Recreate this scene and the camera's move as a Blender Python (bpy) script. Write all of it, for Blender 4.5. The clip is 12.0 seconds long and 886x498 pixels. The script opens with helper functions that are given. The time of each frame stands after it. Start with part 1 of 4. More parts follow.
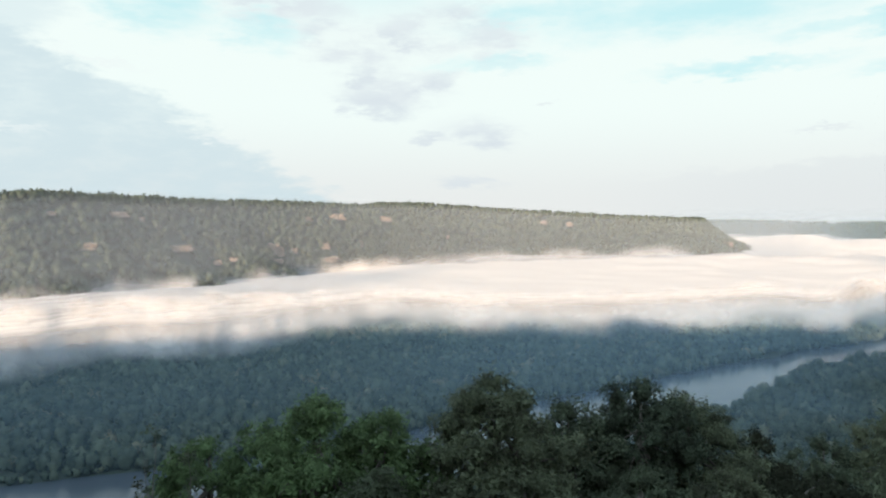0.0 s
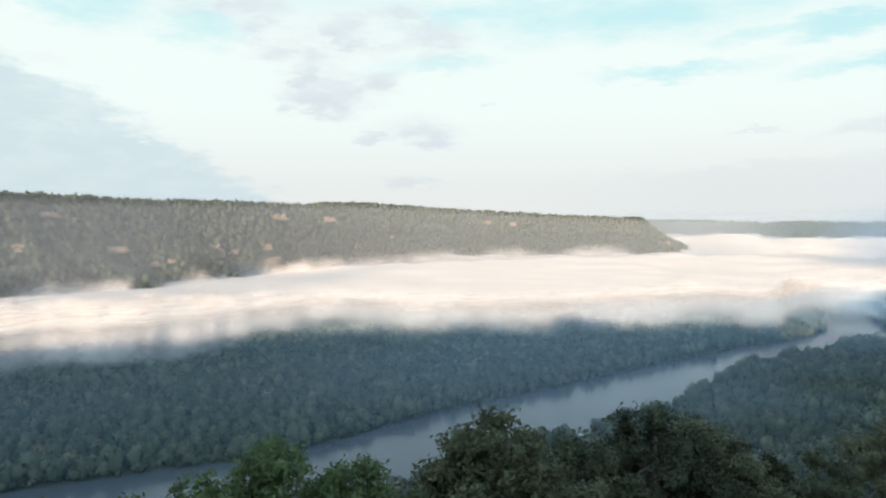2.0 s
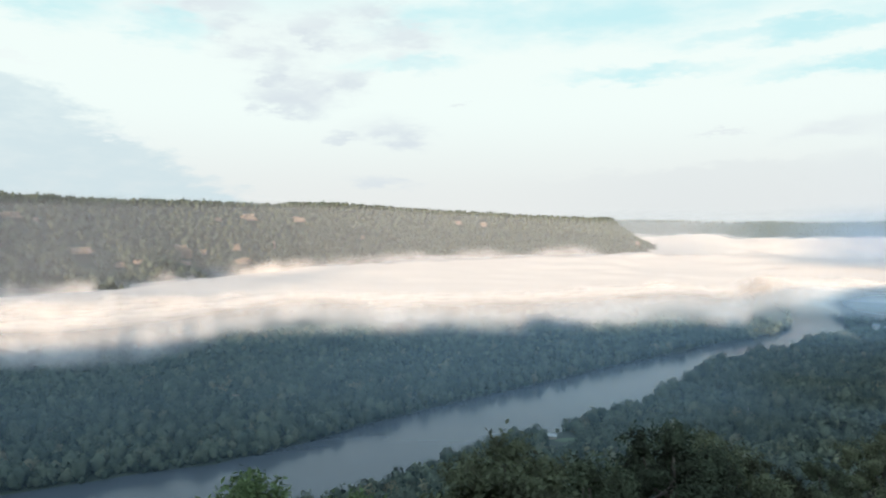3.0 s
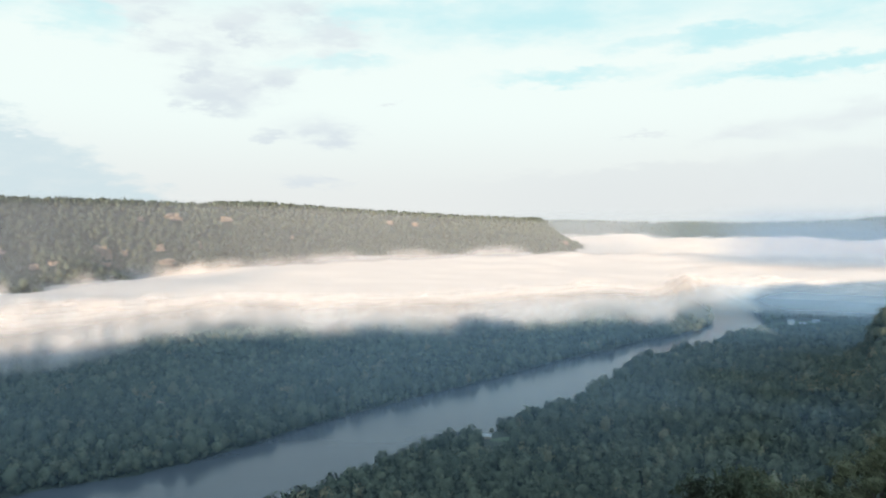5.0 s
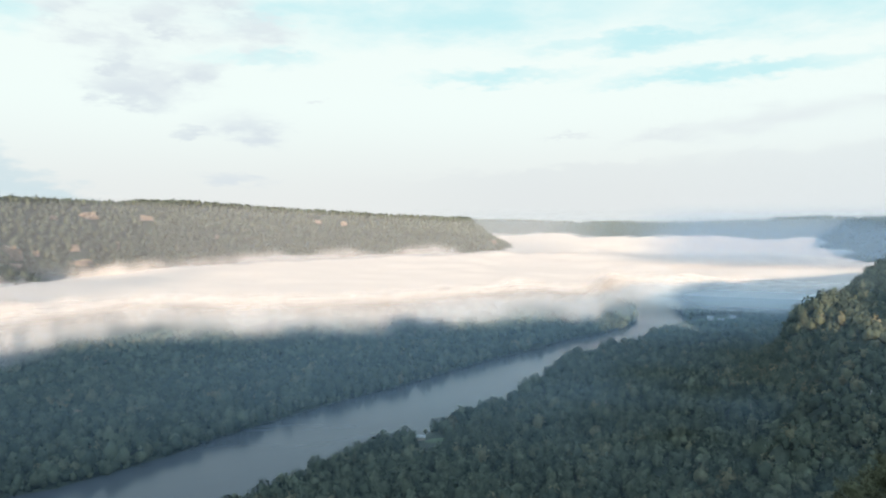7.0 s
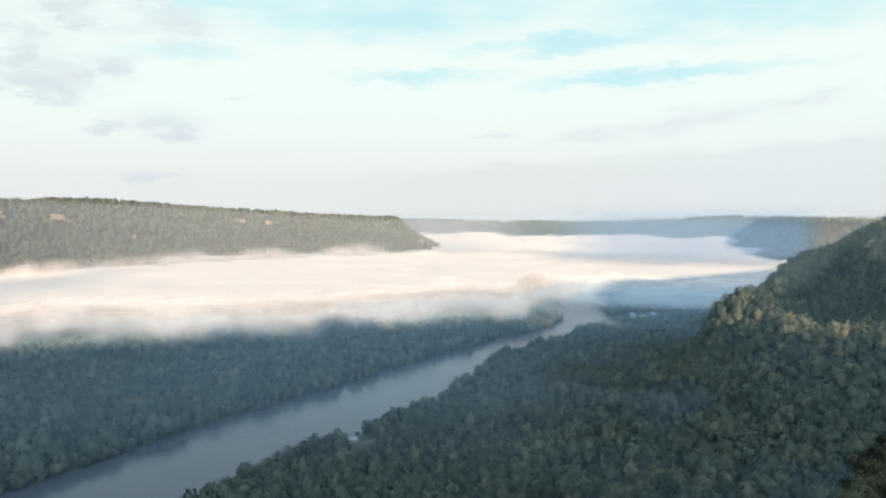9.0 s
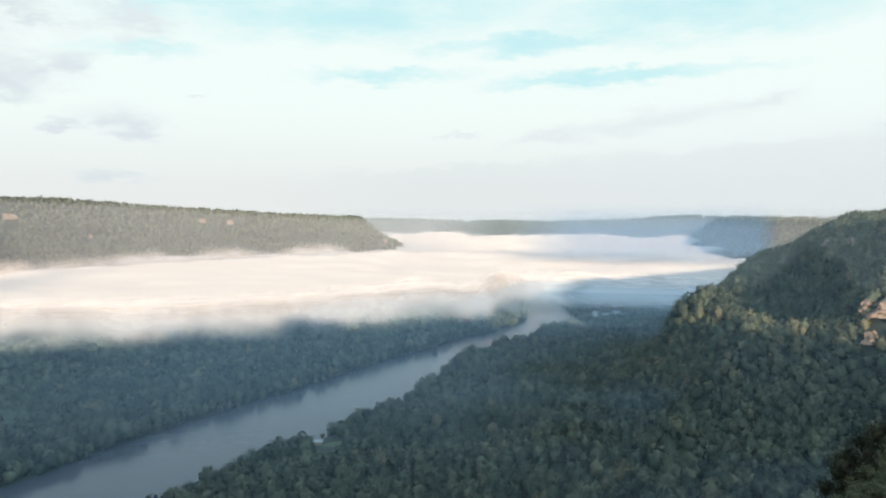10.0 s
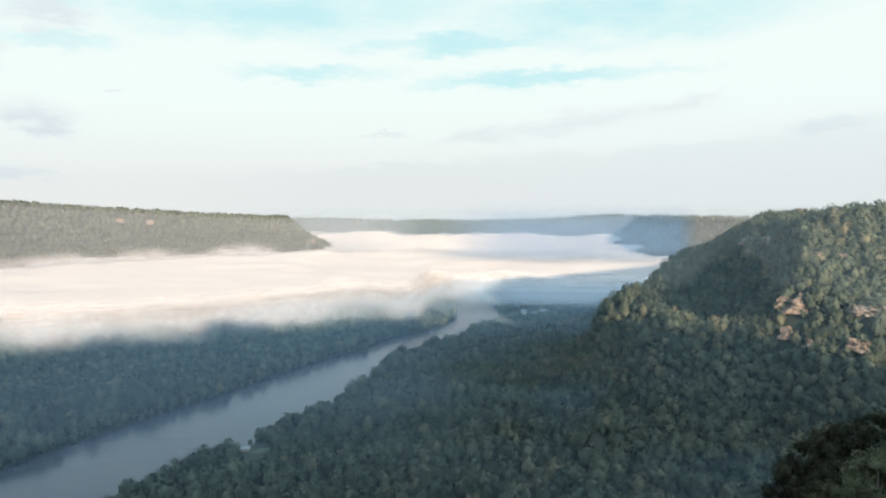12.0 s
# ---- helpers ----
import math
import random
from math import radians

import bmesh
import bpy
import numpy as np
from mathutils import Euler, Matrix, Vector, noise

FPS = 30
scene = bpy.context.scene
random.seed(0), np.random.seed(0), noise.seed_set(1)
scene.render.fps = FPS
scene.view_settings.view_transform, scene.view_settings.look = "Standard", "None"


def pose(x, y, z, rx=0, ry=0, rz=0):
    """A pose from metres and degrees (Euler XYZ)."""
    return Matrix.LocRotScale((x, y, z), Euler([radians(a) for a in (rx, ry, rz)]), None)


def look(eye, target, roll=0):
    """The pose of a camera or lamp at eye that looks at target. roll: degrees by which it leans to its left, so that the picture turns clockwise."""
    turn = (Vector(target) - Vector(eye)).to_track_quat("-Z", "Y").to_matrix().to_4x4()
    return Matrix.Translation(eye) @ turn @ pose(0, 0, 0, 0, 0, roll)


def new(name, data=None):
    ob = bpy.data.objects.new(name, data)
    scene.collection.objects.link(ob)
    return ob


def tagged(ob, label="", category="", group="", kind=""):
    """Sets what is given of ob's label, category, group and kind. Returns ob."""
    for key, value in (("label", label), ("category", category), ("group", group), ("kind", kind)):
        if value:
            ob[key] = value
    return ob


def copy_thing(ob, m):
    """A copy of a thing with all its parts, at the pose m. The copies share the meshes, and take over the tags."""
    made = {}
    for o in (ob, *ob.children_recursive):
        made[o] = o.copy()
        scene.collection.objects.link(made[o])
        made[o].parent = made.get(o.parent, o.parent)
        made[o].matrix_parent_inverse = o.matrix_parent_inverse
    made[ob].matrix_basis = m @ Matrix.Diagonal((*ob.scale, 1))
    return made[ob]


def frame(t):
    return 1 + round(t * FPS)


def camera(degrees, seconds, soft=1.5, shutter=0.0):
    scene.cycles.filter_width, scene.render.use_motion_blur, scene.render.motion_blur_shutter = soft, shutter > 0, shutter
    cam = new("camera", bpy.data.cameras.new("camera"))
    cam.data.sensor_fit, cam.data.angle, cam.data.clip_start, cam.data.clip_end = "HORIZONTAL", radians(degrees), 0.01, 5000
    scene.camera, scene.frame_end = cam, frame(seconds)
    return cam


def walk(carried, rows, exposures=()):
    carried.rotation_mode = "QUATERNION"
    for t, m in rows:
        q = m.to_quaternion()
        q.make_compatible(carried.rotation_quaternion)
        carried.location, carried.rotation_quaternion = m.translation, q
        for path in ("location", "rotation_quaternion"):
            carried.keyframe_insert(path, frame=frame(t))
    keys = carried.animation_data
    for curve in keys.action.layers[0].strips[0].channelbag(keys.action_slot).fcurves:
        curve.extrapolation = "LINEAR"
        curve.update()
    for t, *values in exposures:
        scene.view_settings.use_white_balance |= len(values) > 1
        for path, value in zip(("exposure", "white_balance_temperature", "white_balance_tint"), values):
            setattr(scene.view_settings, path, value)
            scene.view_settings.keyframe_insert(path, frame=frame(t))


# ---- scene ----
# World: metres, water level at z = 0, the first eye 200 m above it.
# ---- camera ----
cam = camera(62.35, 12.0, soft=2.0)
EYE = 200.0
PATH = [
    (0.0, 0.0, 0.0, 0.0, 0.0, -2.4, 0.097), (0.5, -0.36, 1.46, 0.0, -1.093, -2.403, 0.121),
    (1.0, -0.77, 3.03, -0.02, -2.187, -2.398, 0.145), (1.5, -1.13, 4.69, -0.04, -3.278, -2.4, 0.16),
    (2.0, -1.53, 6.36, -0.07, -4.383, -2.397, 0.151), (2.5, -1.93, 8.05, -0.1, -5.511, -2.386, 0.132),
    (3.0, -2.3, 9.73, -0.1, -6.697, -2.388, 0.112), (5.0, -4.48, 16.03, 0.12, -12.11, -2.409, 0.039),
    (5.5, -5.29, 17.41, 0.34, -13.493, -2.422, 0.013), (6.0, -6.13, 18.72, 0.6, -14.889, -2.44, -0.014),
    (6.5, -7.06, 20.03, 0.88, -16.295, -2.46, -0.038), (7.0, -7.96, 21.42, 1.08, -17.73, -2.48, -0.069),
    (9.0, -11.9, 25.99, 1.68, -23.509, -2.538, -0.144), (9.5, -12.5, 27.32, 1.89, -24.942, -2.556, -0.138),
    (10.0, -12.75, 28.61, 2.09, -26.368, -2.57, -0.13), (10.5, -12.7, 29.94, 2.34, -27.788, -2.582, -0.121),
    (11.0, -12.56, 31.21, 2.6, -29.183, -2.596, -0.105), (11.5, -12.43, 32.22, 2.83, -30.57, -2.611, -0.087),
    (12.0, -12.31, 33.14, 3.03, -31.954, -2.625, -0.068),
]
walk(cam, [(t, pose(x, y, EYE + z, 90 + pitch, roll, yaw)) for t, x, y, z, yaw, pitch, roll in PATH])

# ---- light ----
SKY = 0.637                           # strength of the sky
SUNWARD = 3.3                         # how much brighter the sky is round the sun
SUN_AZ, SUN_EL = 199.0, 9.3          # degrees clockwise from +y, and above the horizon
scene.view_settings.exposure = 0.65
scene.cycles.transparent_max_bounces = 40
sun_data = bpy.data.lights.new("sun", "SUN")
sun_data.energy, sun_data.angle, sun_data.color = 7.0, radians(0.9), (1.0, 0.75, 0.50)
sun = new("sun", sun_data)
_d = Vector((math.sin(radians(SUN_AZ)) * math.cos(radians(SUN_EL)), math.cos(radians(SUN_AZ)) * math.cos(radians(SUN_EL)), math.sin(radians(SUN_EL))))
sun.matrix_world = look(_d * 300 + Vector((0, 0, 400)), Vector((0, 0, 400)))


class Nodes:
    """A short way to write node trees."""

    def __init__(self, tree):
        self.tree = tree
        tree.nodes.clear()

    def put(self, kind, **values):
        n = self.tree.nodes.new(kind)
        for key, value in values.items():
            if key in n.inputs.keys():
                self.join(value, n.inputs[key])
            else:
                setattr(n, key, value)
        return n

    def join(self, value, socket):
        if isinstance(value, bpy.types.NodeSocket):
            self.tree.links.new(value, socket)
        else:
            socket.default_value = value

    def math(self, op, a, b=0.0, clamp=False):
        n = self.tree.nodes.new("ShaderNodeMath")
        n.operation, n.use_clamp = op, clamp
        self.join(a, n.inputs[0])
        self.join(b, n.inputs[1])
        return n.outputs[0]

    def mix(self, fac, a, b, kind="MIX"):
        n = self.tree.nodes.new("ShaderNodeMix")
        n.data_type, n.blend_type = "RGBA", kind
        self.join(fac, n.inputs[0])
        self.join(a, n.inputs[6])
        self.join(b, n.inputs[7])
        return n.outputs[2]

    def noise(self, vector, scale, detail=4.0, rough=0.55, distort=0.0):
        n = self.put("ShaderNodeTexNoise", Scale=scale, Detail=detail, Roughness=rough, Distortion=distort)
        if vector is not None:
            self.join(vector, n.inputs["Vector"])
        return n.outputs["Fac"]

    def span(self, value, a, b, c=0.0, d=1.0, smooth=True):
        n = self.tree.nodes.new("ShaderNodeMapRange")
        n.interpolation_type = "SMOOTHSTEP" if smooth else "LINEAR"
        for i, v in enumerate((value, a, b, c, d)):
            self.join(v, n.inputs[i])
        return n.outputs[0]


def make_world():
    """A bright, thinly veiled morning sky; clouds by bearing and height in degrees."""
    w = bpy.data.worlds.new("morning_sky")
    scene.world = w
    w.use_nodes = True
    k = Nodes(w.node_tree)
    sky = k.put("ShaderNodeTexSky", sky_type="NISHITA", sun_disc=False, sun_elevation=radians(SUN_EL), sun_rotation=radians(SUN_AZ), air_density=1.0, dust_density=1.5)
    blue = k.mix(1.0, sky.outputs[0], (0.10, 0.10, 0.10, 1), "MULTIPLY")
    blue = k.mix(0.85, blue, (0.54, 0.93, 0.985, 1))
    co = k.put("ShaderNodeTexCoord").outputs["Generated"]
    xyz = k.put("ShaderNodeSeparateXYZ", Vector=co)
    az = k.math("MULTIPLY", k.math("ARCTAN2", xyz.outputs[0], xyz.outputs[1]), 57.2958)
    el = k.math("MULTIPLY", k.math("ARCSINE", xyz.outputs[2]), 57.2958)
    ball = k.put("ShaderNodeMapping", Vector=co)
    ball.inputs["Scale"].default_value = (1.0, 1.0, 3.2)
    n1 = k.noise(ball.outputs[0], 6.0, 6.0, 0.6)
    n2 = k.noise(ball.outputs[0], 15.0, 6.0, 0.62)
    n3 = k.noise(ball.outputs[0], 2.6, 5.0, 0.55, 0.4)
    n4 = k.noise(ball.outputs[0], 34.0, 5.0, 0.6)
    fray = k.math("SUBTRACT", n4, 0.5)
    da = k.math("ADD", az, k.math("ADD", k.math("MULTIPLY", k.math("SUBTRACT", n1, 0.5), 7.0), k.math("MULTIPLY", fray, 4.0)))
    de = k.math("ADD", el, k.math("ADD", k.math("MULTIPLY", k.math("SUBTRACT", n2, 0.5), 2.6), k.math("MULTIPLY", fray, 1.6)))

    def blob(a, e, ra, re, tilt=0.0, hard=0.1):
        c, s_ = math.cos(radians(tilt)), math.sin(radians(tilt))
        x, y = k.math("SUBTRACT", da, a), k.math("SUBTRACT", de, e)
        u = k.math("DIVIDE", k.math("ADD", k.math("MULTIPLY", x, c), k.math("MULTIPLY", y, s_)), ra)
        v = k.math("DIVIDE", k.math("SUBTRACT", k.math("MULTIPLY", y, c), k.math("MULTIPLY", x, s_)), re)
        return k.span(k.math("SQRT", k.math("ADD", k.math("MULTIPLY", u, u), k.math("MULTIPLY", v, v))), hard, 1.25, 1.0, 0.0)

    def all_of(rows):
        out = None
        for row in rows:
            b = blob(*row)
            out = b if out is None else k.math("MAXIMUM", out, b)
        return out

    def under(a, e, slope, soft):
        """The sky below a slanting line through the bearing a and the height e."""
        line = k.math("ADD", k.math("MULTIPLY", k.math("SUBTRACT", da, a), slope), e)
        return k.span(k.math("SUBTRACT", de, line), -soft, soft, 1.0, 0.0)

    low = k.span(el, 0.5, 9.0, 1.0, 0.0)
    high = k.span(el, 13.5, 19.0)
    base = k.mix(low, (0.89, 0.99, 0.962, 1), (0.815, 0.845, 0.838, 1))
    cyan = all_of([(19, 15.4, 19, 2.6, 2, 0.2), (46, 14.8, 15, 2.6, 0, 0.2), (9, 15.6, 8, 1.4, 6, 0.3), (22, 10.7, 7.5, 0.7, 1, 0.2), (33, 13.0, 10, 0.9, 2, 0.2), (4, 11.8, 5, 0.8, 4, 0.2), (-21, 15.0, 5, 2.2, 0, 0.2), (-14, 14.0, 4, 1.6, 0, 0.2), (40, 10.4, 12, 0.7, 2, 0.2)])
    cyan = k.math("MULTIPLY", k.math("MAXIMUM", cyan, k.math("MULTIPLY", high, 0.7)), k.span(n1, 0.3, 0.62, 0.4, 1.0))
    body = k.mix(k.math("MULTIPLY", cyan, 0.78), base, blue)
    # the grey-blue bank with a slanting edge, and flat greyer cloud low in the sky
    bank = k.math("MULTIPLY", under(-27.8, 11.6, -0.52, 0.9), k.span(az, -60.0, -34.0))
    bank = k.math("MULTIPLY", bank, k.span(n2, 0.2, 0.6, 0.6, 1.0))
    body = k.mix(k.math("MULTIPLY", bank, 0.82), body, (0.615, 0.755, 0.81, 1))
    body = k.mix(k.math("MULTIPLY", all_of([(-30, 14.6, 3.4, 3.0, 0, 0.3)]), 0.55), body, (0.66, 0.80, 0.85, 1))
    flat = k.math("MULTIPLY", under(18.4, 3.4, 0.06, 0.35), k.span(az, 8.0, 26.0))
    body = k.mix(k.math("MULTIPLY", flat, 0.42), body, (0.725, 0.775, 0.80, 1))
    thin = all_of([(-24.5, 11.1, 3.2, 0.35, -12), (-31, 6.2, 3.0, 0.3, -6), (-17, 5.9, 2.4, 0.3, -10)])
    body = k.mix(k.math("MULTIPLY", thin, 0.6), body, (0.86, 0.93, 0.93, 1))
    veil = all_of([(-11.5, 16.0, 6.5, 2.0, 0, 0.2), (-6.8, 12.6, 5.0, 2.6, -20, 0.2), (-1.4, 14.2, 4.6, 2.4, 0, 0.2), (3.6, 13.4, 2.8, 2.2, -30, 0.2), (-3.5, 10.0, 5.0, 1.6, 0, 0.2), (3.0, 6.6, 4.0, 1.4, 0, 0.2)])
    body = k.mix(k.math("MULTIPLY", veil, k.span(n2, 0.35, 0.62, 0.15, 0.8)), body, (0.73, 0.80, 0.845, 1))
    streak = all_of([(42, 7.0, 10, 0.95, 8, 0.1), (34.5, 6.0, 4.0, 0.6, 4, 0.1), (27.4, 6.1, 2.2, 0.22, 0, 0.2), (49, 8.2, 3, 0.5, 12, 0.2), (7.7, 8.6, 1.0, 0.2)])
    body = k.mix(k.math("MULTIPLY", streak, 0.55), body, (0.735, 0.79, 0.83, 1))
    puff = all_of([(-6.1, 10.8, 1.4, 0.7, 0, 0.35), (-4.8, 8.8, 2.9, 1.0, -10, 0.4), (-0.5, 10.4, 2.0, 0.75, 10, 0.35), (-0.9, 6.3, 1.2, 0.4, 0, 0.3), (3.5, 6.3, 2.3, 1.0, 3, 0.4), (1.6, 2.8, 3.0, 0.6, 0, 0.2), (-13.6, 16.4, 2.4, 1.0, 0, 0.3), (-2.6, 13.6, 2.0, 0.8, -20, 0.3), (-9.5, 14.0, 1.8, 0.8, 10, 0.3), (1.8, 15.4, 2.0, 0.7, -10, 0.3), (60, 6.4, 5, 0.6, 4, 0.2)])
    body = k.mix(k.math("MULTIPLY", puff, k.span(n2, 0.25, 0.62, 0.15, 0.7)), body, (0.68, 0.755, 0.815, 1))
    body = k.mix(k.span(el, 22.0, 60.0, 0.0, 0.8), body, (0.50, 0.70, 0.97, 1))
    toward = k.put("ShaderNodeVectorMath", operation="DOT_PRODUCT")
    k.join(co, toward.inputs[0])
    toward.inputs[1].default_value = (math.sin(radians(SUN_AZ)), math.cos(radians(SUN_AZ)), 0.25)
    glow = k.span(toward.outputs["Value"], 0.1, 1.0, 1.0, SUNWARD)
    bg = k.put("ShaderNodeBackground", Color=body, Strength=k.math("MULTIPLY", glow, SKY))
    k.put("ShaderNodeOutputWorld", Surface=bg.outputs[0])


make_world()

# ---- materials ----


def material(name):
    m = bpy.data.materials.new(name)
    m.use_nodes = True
    return m, Nodes(m.node_tree)


def finish(k, shader):
    k.put("ShaderNodeOutputMaterial", Surface=shader)


def place(k):
    return k.put("ShaderNodeNewGeometry").outputs["Position"]


def foliage(name, dark, light, warm, per_object=False, glow=0.4, clump=0.0):
    """Leaves: colour by tree and by clump, a little light through the leaf."""
    m, k = material(name)
    geo = k.put("ShaderNodeNewGeometry")
    if per_object:
        tint = k.put("ShaderNodeObjectInfo").outputs["Random"]
    else:
        tint = k.put("ShaderNodeAttribute", attribute_name="tint").outputs["Fac"]
    isle = geo.outputs["Random Per Island"]
    broad = k.noise(geo.outputs["Position"], 0.012, 3.0)
    a = k.mix(tint, dark, light)
    a = k.mix(k.span(k.math("MULTIPLY", tint, k.math("ADD", broad, 0.45)), 0.7, 1.15), a, warm)
    a = k.mix(1.0, a, k.mix(isle, (0.88, 0.88, 0.89, 1), (1.12, 1.12, 1.10, 1)), "MULTIPLY")
    if clump:
        tuft = k.noise(geo.outputs["Position"], clump, 3.0, 0.6)
        a = k.mix(1.0, a, k.mix(k.span(tuft, 0.3, 0.7), (0.55, 0.50, 0.50, 1), (1.45, 1.45, 1.35, 1)), "MULTIPLY")
    d = k.put("ShaderNodeBsdfDiffuse", Color=a, Roughness=0.6)
    t = k.put("ShaderNodeBsdfTranslucent", Color=a)
    if not clump:
        # sprays take the light as the round of their tuft does
        lie = k.put("ShaderNodeVectorTransform", vector_type="NORMAL", convert_from="OBJECT", convert_to="WORLD")
        k.join(k.put("ShaderNodeAttribute", attribute_name="lie").outputs["Vector"], lie.inputs[0])
        k.join(lie.outputs[0], d.inputs["Normal"])
        k.join(lie.outputs[0], t.inputs["Normal"])
    s = k.put("ShaderNodeMixShader", Fac=glow)
    k.join(d.outputs[0], s.inputs[1])
    k.join(t.outputs[0], s.inputs[2])
    finish(k, s.outputs[0])
    return m


def simple(name, colour, colour2, scale=1.0, rough=0.85, bump=0.3, metal=0.0, detail=5.0):
    m, k = material(name)
    p = place(k)
    n = k.noise(p, scale, detail, 0.6)
    n2 = k.noise(p, scale * 7.3, 4.0, 0.6)
    c = k.mix(k.span(n, 0.3, 0.7), colour, colour2)
    c = k.mix(k.math("MULTIPLY", n2, 0.45), c, tuple(v * 0.5 for v in colour[:3]) + (1,))
    b = k.put("ShaderNodeBump", Strength=bump, Distance=0.4 / scale, Height=n2)
    s = k.put("ShaderNodeBsdfPrincipled", **{"Base Color": c, "Roughness": rough, "Metallic": metal, "Normal": b.outputs[0]})
    finish(k, s.outputs[0])
    return m


LEAF_WOODS = foliage("leaves_valley_woods", (0.064, 0.083, 0.069, 1), (0.144, 0.168, 0.122, 1), (0.208, 0.182, 0.120, 1))
LEAF_TREE = foliage("leaves_slope_tree", (0.064, 0.083, 0.069, 1), (0.144, 0.168, 0.122, 1), (0.208, 0.182, 0.120, 1), per_object=True)
LEAF_NEAR = foliage("leaves_oak", (0.050, 0.062, 0.047, 1), (0.094, 0.110, 0.076, 1), (0.125, 0.126, 0.088, 1), per_object=True, clump=1.1)
LEAF_FRESH = foliage("leaves_fresh_oak", (0.072, 0.108, 0.056, 1), (0.112, 0.158, 0.080, 1), (0.135, 0.165, 0.090, 1), per_object=True, clump=1.1)
# Brownish leaves, their colour darkened further for the shade of the slope.
LEAF_BROWN_SHADE = foliage("leaves_brownish_shaded_oak", (0.028, 0.032, 0.024, 1), (0.046, 0.048, 0.034, 1), (0.06, 0.055, 0.04, 1), per_object=True, clump=1.1)
BARK = simple("bark", (0.07, 0.06, 0.05, 1), (0.13, 0.115, 0.10, 1), 2.0)
DEADWOOD = simple("bleached_deadwood", (0.30, 0.28, 0.26, 1), (0.46, 0.44, 0.41, 1), 1.5)
ROCK = simple("sandstone", (0.17, 0.13, 0.105, 1), (0.35, 0.28, 0.225, 1), 0.3, bump=1.0)
EARTH = simple("forest_floor", (0.022, 0.034, 0.026, 1), (0.034, 0.044, 0.030, 1), 0.08)


def water_material():
    m, k = material("river_water")
    p = place(k)
    stretch = k.put("ShaderNodeMapping", Vector=p)
    stretch.inputs["Rotation"].default_value = (0, 0, radians(-38))
    stretch.inputs["Scale"].default_value = (0.35, 1.0, 1.0)
    ripple = k.noise(stretch.outputs[0], 0.7, 3.0, 0.6)
    band = k.noise(stretch.outputs[0], 0.012, 4.0, 0.6)
    b = k.put("ShaderNodeBump", Strength=0.02, Distance=0.2, Height=ripple)
    c = k.mix(band, (0.042, 0.052, 0.066, 1), (0.062, 0.074, 0.090, 1))
    s = k.put("ShaderNodeBsdfPrincipled", **{"Base Color": c, "Roughness": k.span(band, 0.3, 0.7, 0.14, 0.24), "IOR": 1.33, "Specular IOR Level": 0.42, "Normal": b.outputs[0]})
    finish(k, s.outputs[0])
    return m


WATER = water_material()


FOG_WHITE = (0.500, 0.476, 0.482, 1)


def fog_material():
    """White droplets: the sheet's own density, broken by wisps."""
    m, k = material("fog")
    p = place(k)
    dens = k.put("ShaderNodeAttribute", attribute_name="thickness").outputs["Fac"]
    w1 = k.noise(p, 0.0065, 4.0, 0.5, 0.6)
    w2 = k.noise(p, 0.022, 3.0, 0.5, 0.4)
    wisp = k.math("ADD", k.math("MULTIPLY", w1, 0.8), k.math("MULTIPLY", w2, 0.2))
    rag = k.put("ShaderNodeAttribute", attribute_name="raggedness").outputs["Fac"]
    a = k.math("ADD", dens, k.math("MULTIPLY", k.math("SUBTRACT", wisp, 0.5), rag))
    a = k.math("MULTIPLY", k.span(a, 0.0, 1.0), k.span(dens, 0.0, 0.3))
    # droplets scatter all round: the sheet's own lie counts for little
    lie = k.put("ShaderNodeVectorMath", operation="ADD")
    lean = k.put("ShaderNodeVectorMath", operation="SCALE", Scale=0.45)
    k.join(k.put("ShaderNodeNewGeometry").outputs["Normal"], lean.inputs[0])
    k.join(lean.outputs[0], lie.inputs[0])
    lie.inputs[1].default_value = (-0.12, -0.55, 0.5)
    soft = k.put("ShaderNodeVectorMath", operation="NORMALIZE")
    k.join(lie.outputs[0], soft.inputs[0])
    d = k.put("ShaderNodeBsdfDiffuse", Color=FOG_WHITE, Roughness=0.0, Normal=soft.outputs[0])
    t = k.put("ShaderNodeBsdfTranslucent", Color=FOG_WHITE, Normal=soft.outputs[0])
    s = k.put("ShaderNodeMixShader", Fac=0.35)
    k.join(d.outputs[0], s.inputs[1])
    k.join(t.outputs[0], s.inputs[2])
    clear = k.put("ShaderNodeBsdfTransparent")
    s2 = k.put("ShaderNodeMixShader", Fac=a)
    k.join(clear.outputs[0], s2.inputs[1])
    k.join(s.outputs[0], s2.inputs[2])
    finish(k, s2.outputs[0])
    return m


FOG = fog_material()


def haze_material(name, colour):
    """A faint, uneven tinted sheet that stands in for light scattered by the air."""
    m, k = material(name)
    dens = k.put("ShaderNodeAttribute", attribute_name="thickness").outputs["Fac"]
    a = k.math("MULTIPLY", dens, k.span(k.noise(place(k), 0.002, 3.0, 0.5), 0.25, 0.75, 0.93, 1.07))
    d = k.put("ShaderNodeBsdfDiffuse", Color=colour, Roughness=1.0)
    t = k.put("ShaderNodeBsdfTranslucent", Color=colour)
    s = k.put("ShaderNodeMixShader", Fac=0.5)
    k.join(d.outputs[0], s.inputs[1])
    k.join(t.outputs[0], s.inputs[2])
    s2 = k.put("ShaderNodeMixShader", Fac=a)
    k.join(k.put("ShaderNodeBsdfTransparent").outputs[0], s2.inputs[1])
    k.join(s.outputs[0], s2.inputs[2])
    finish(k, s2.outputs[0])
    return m


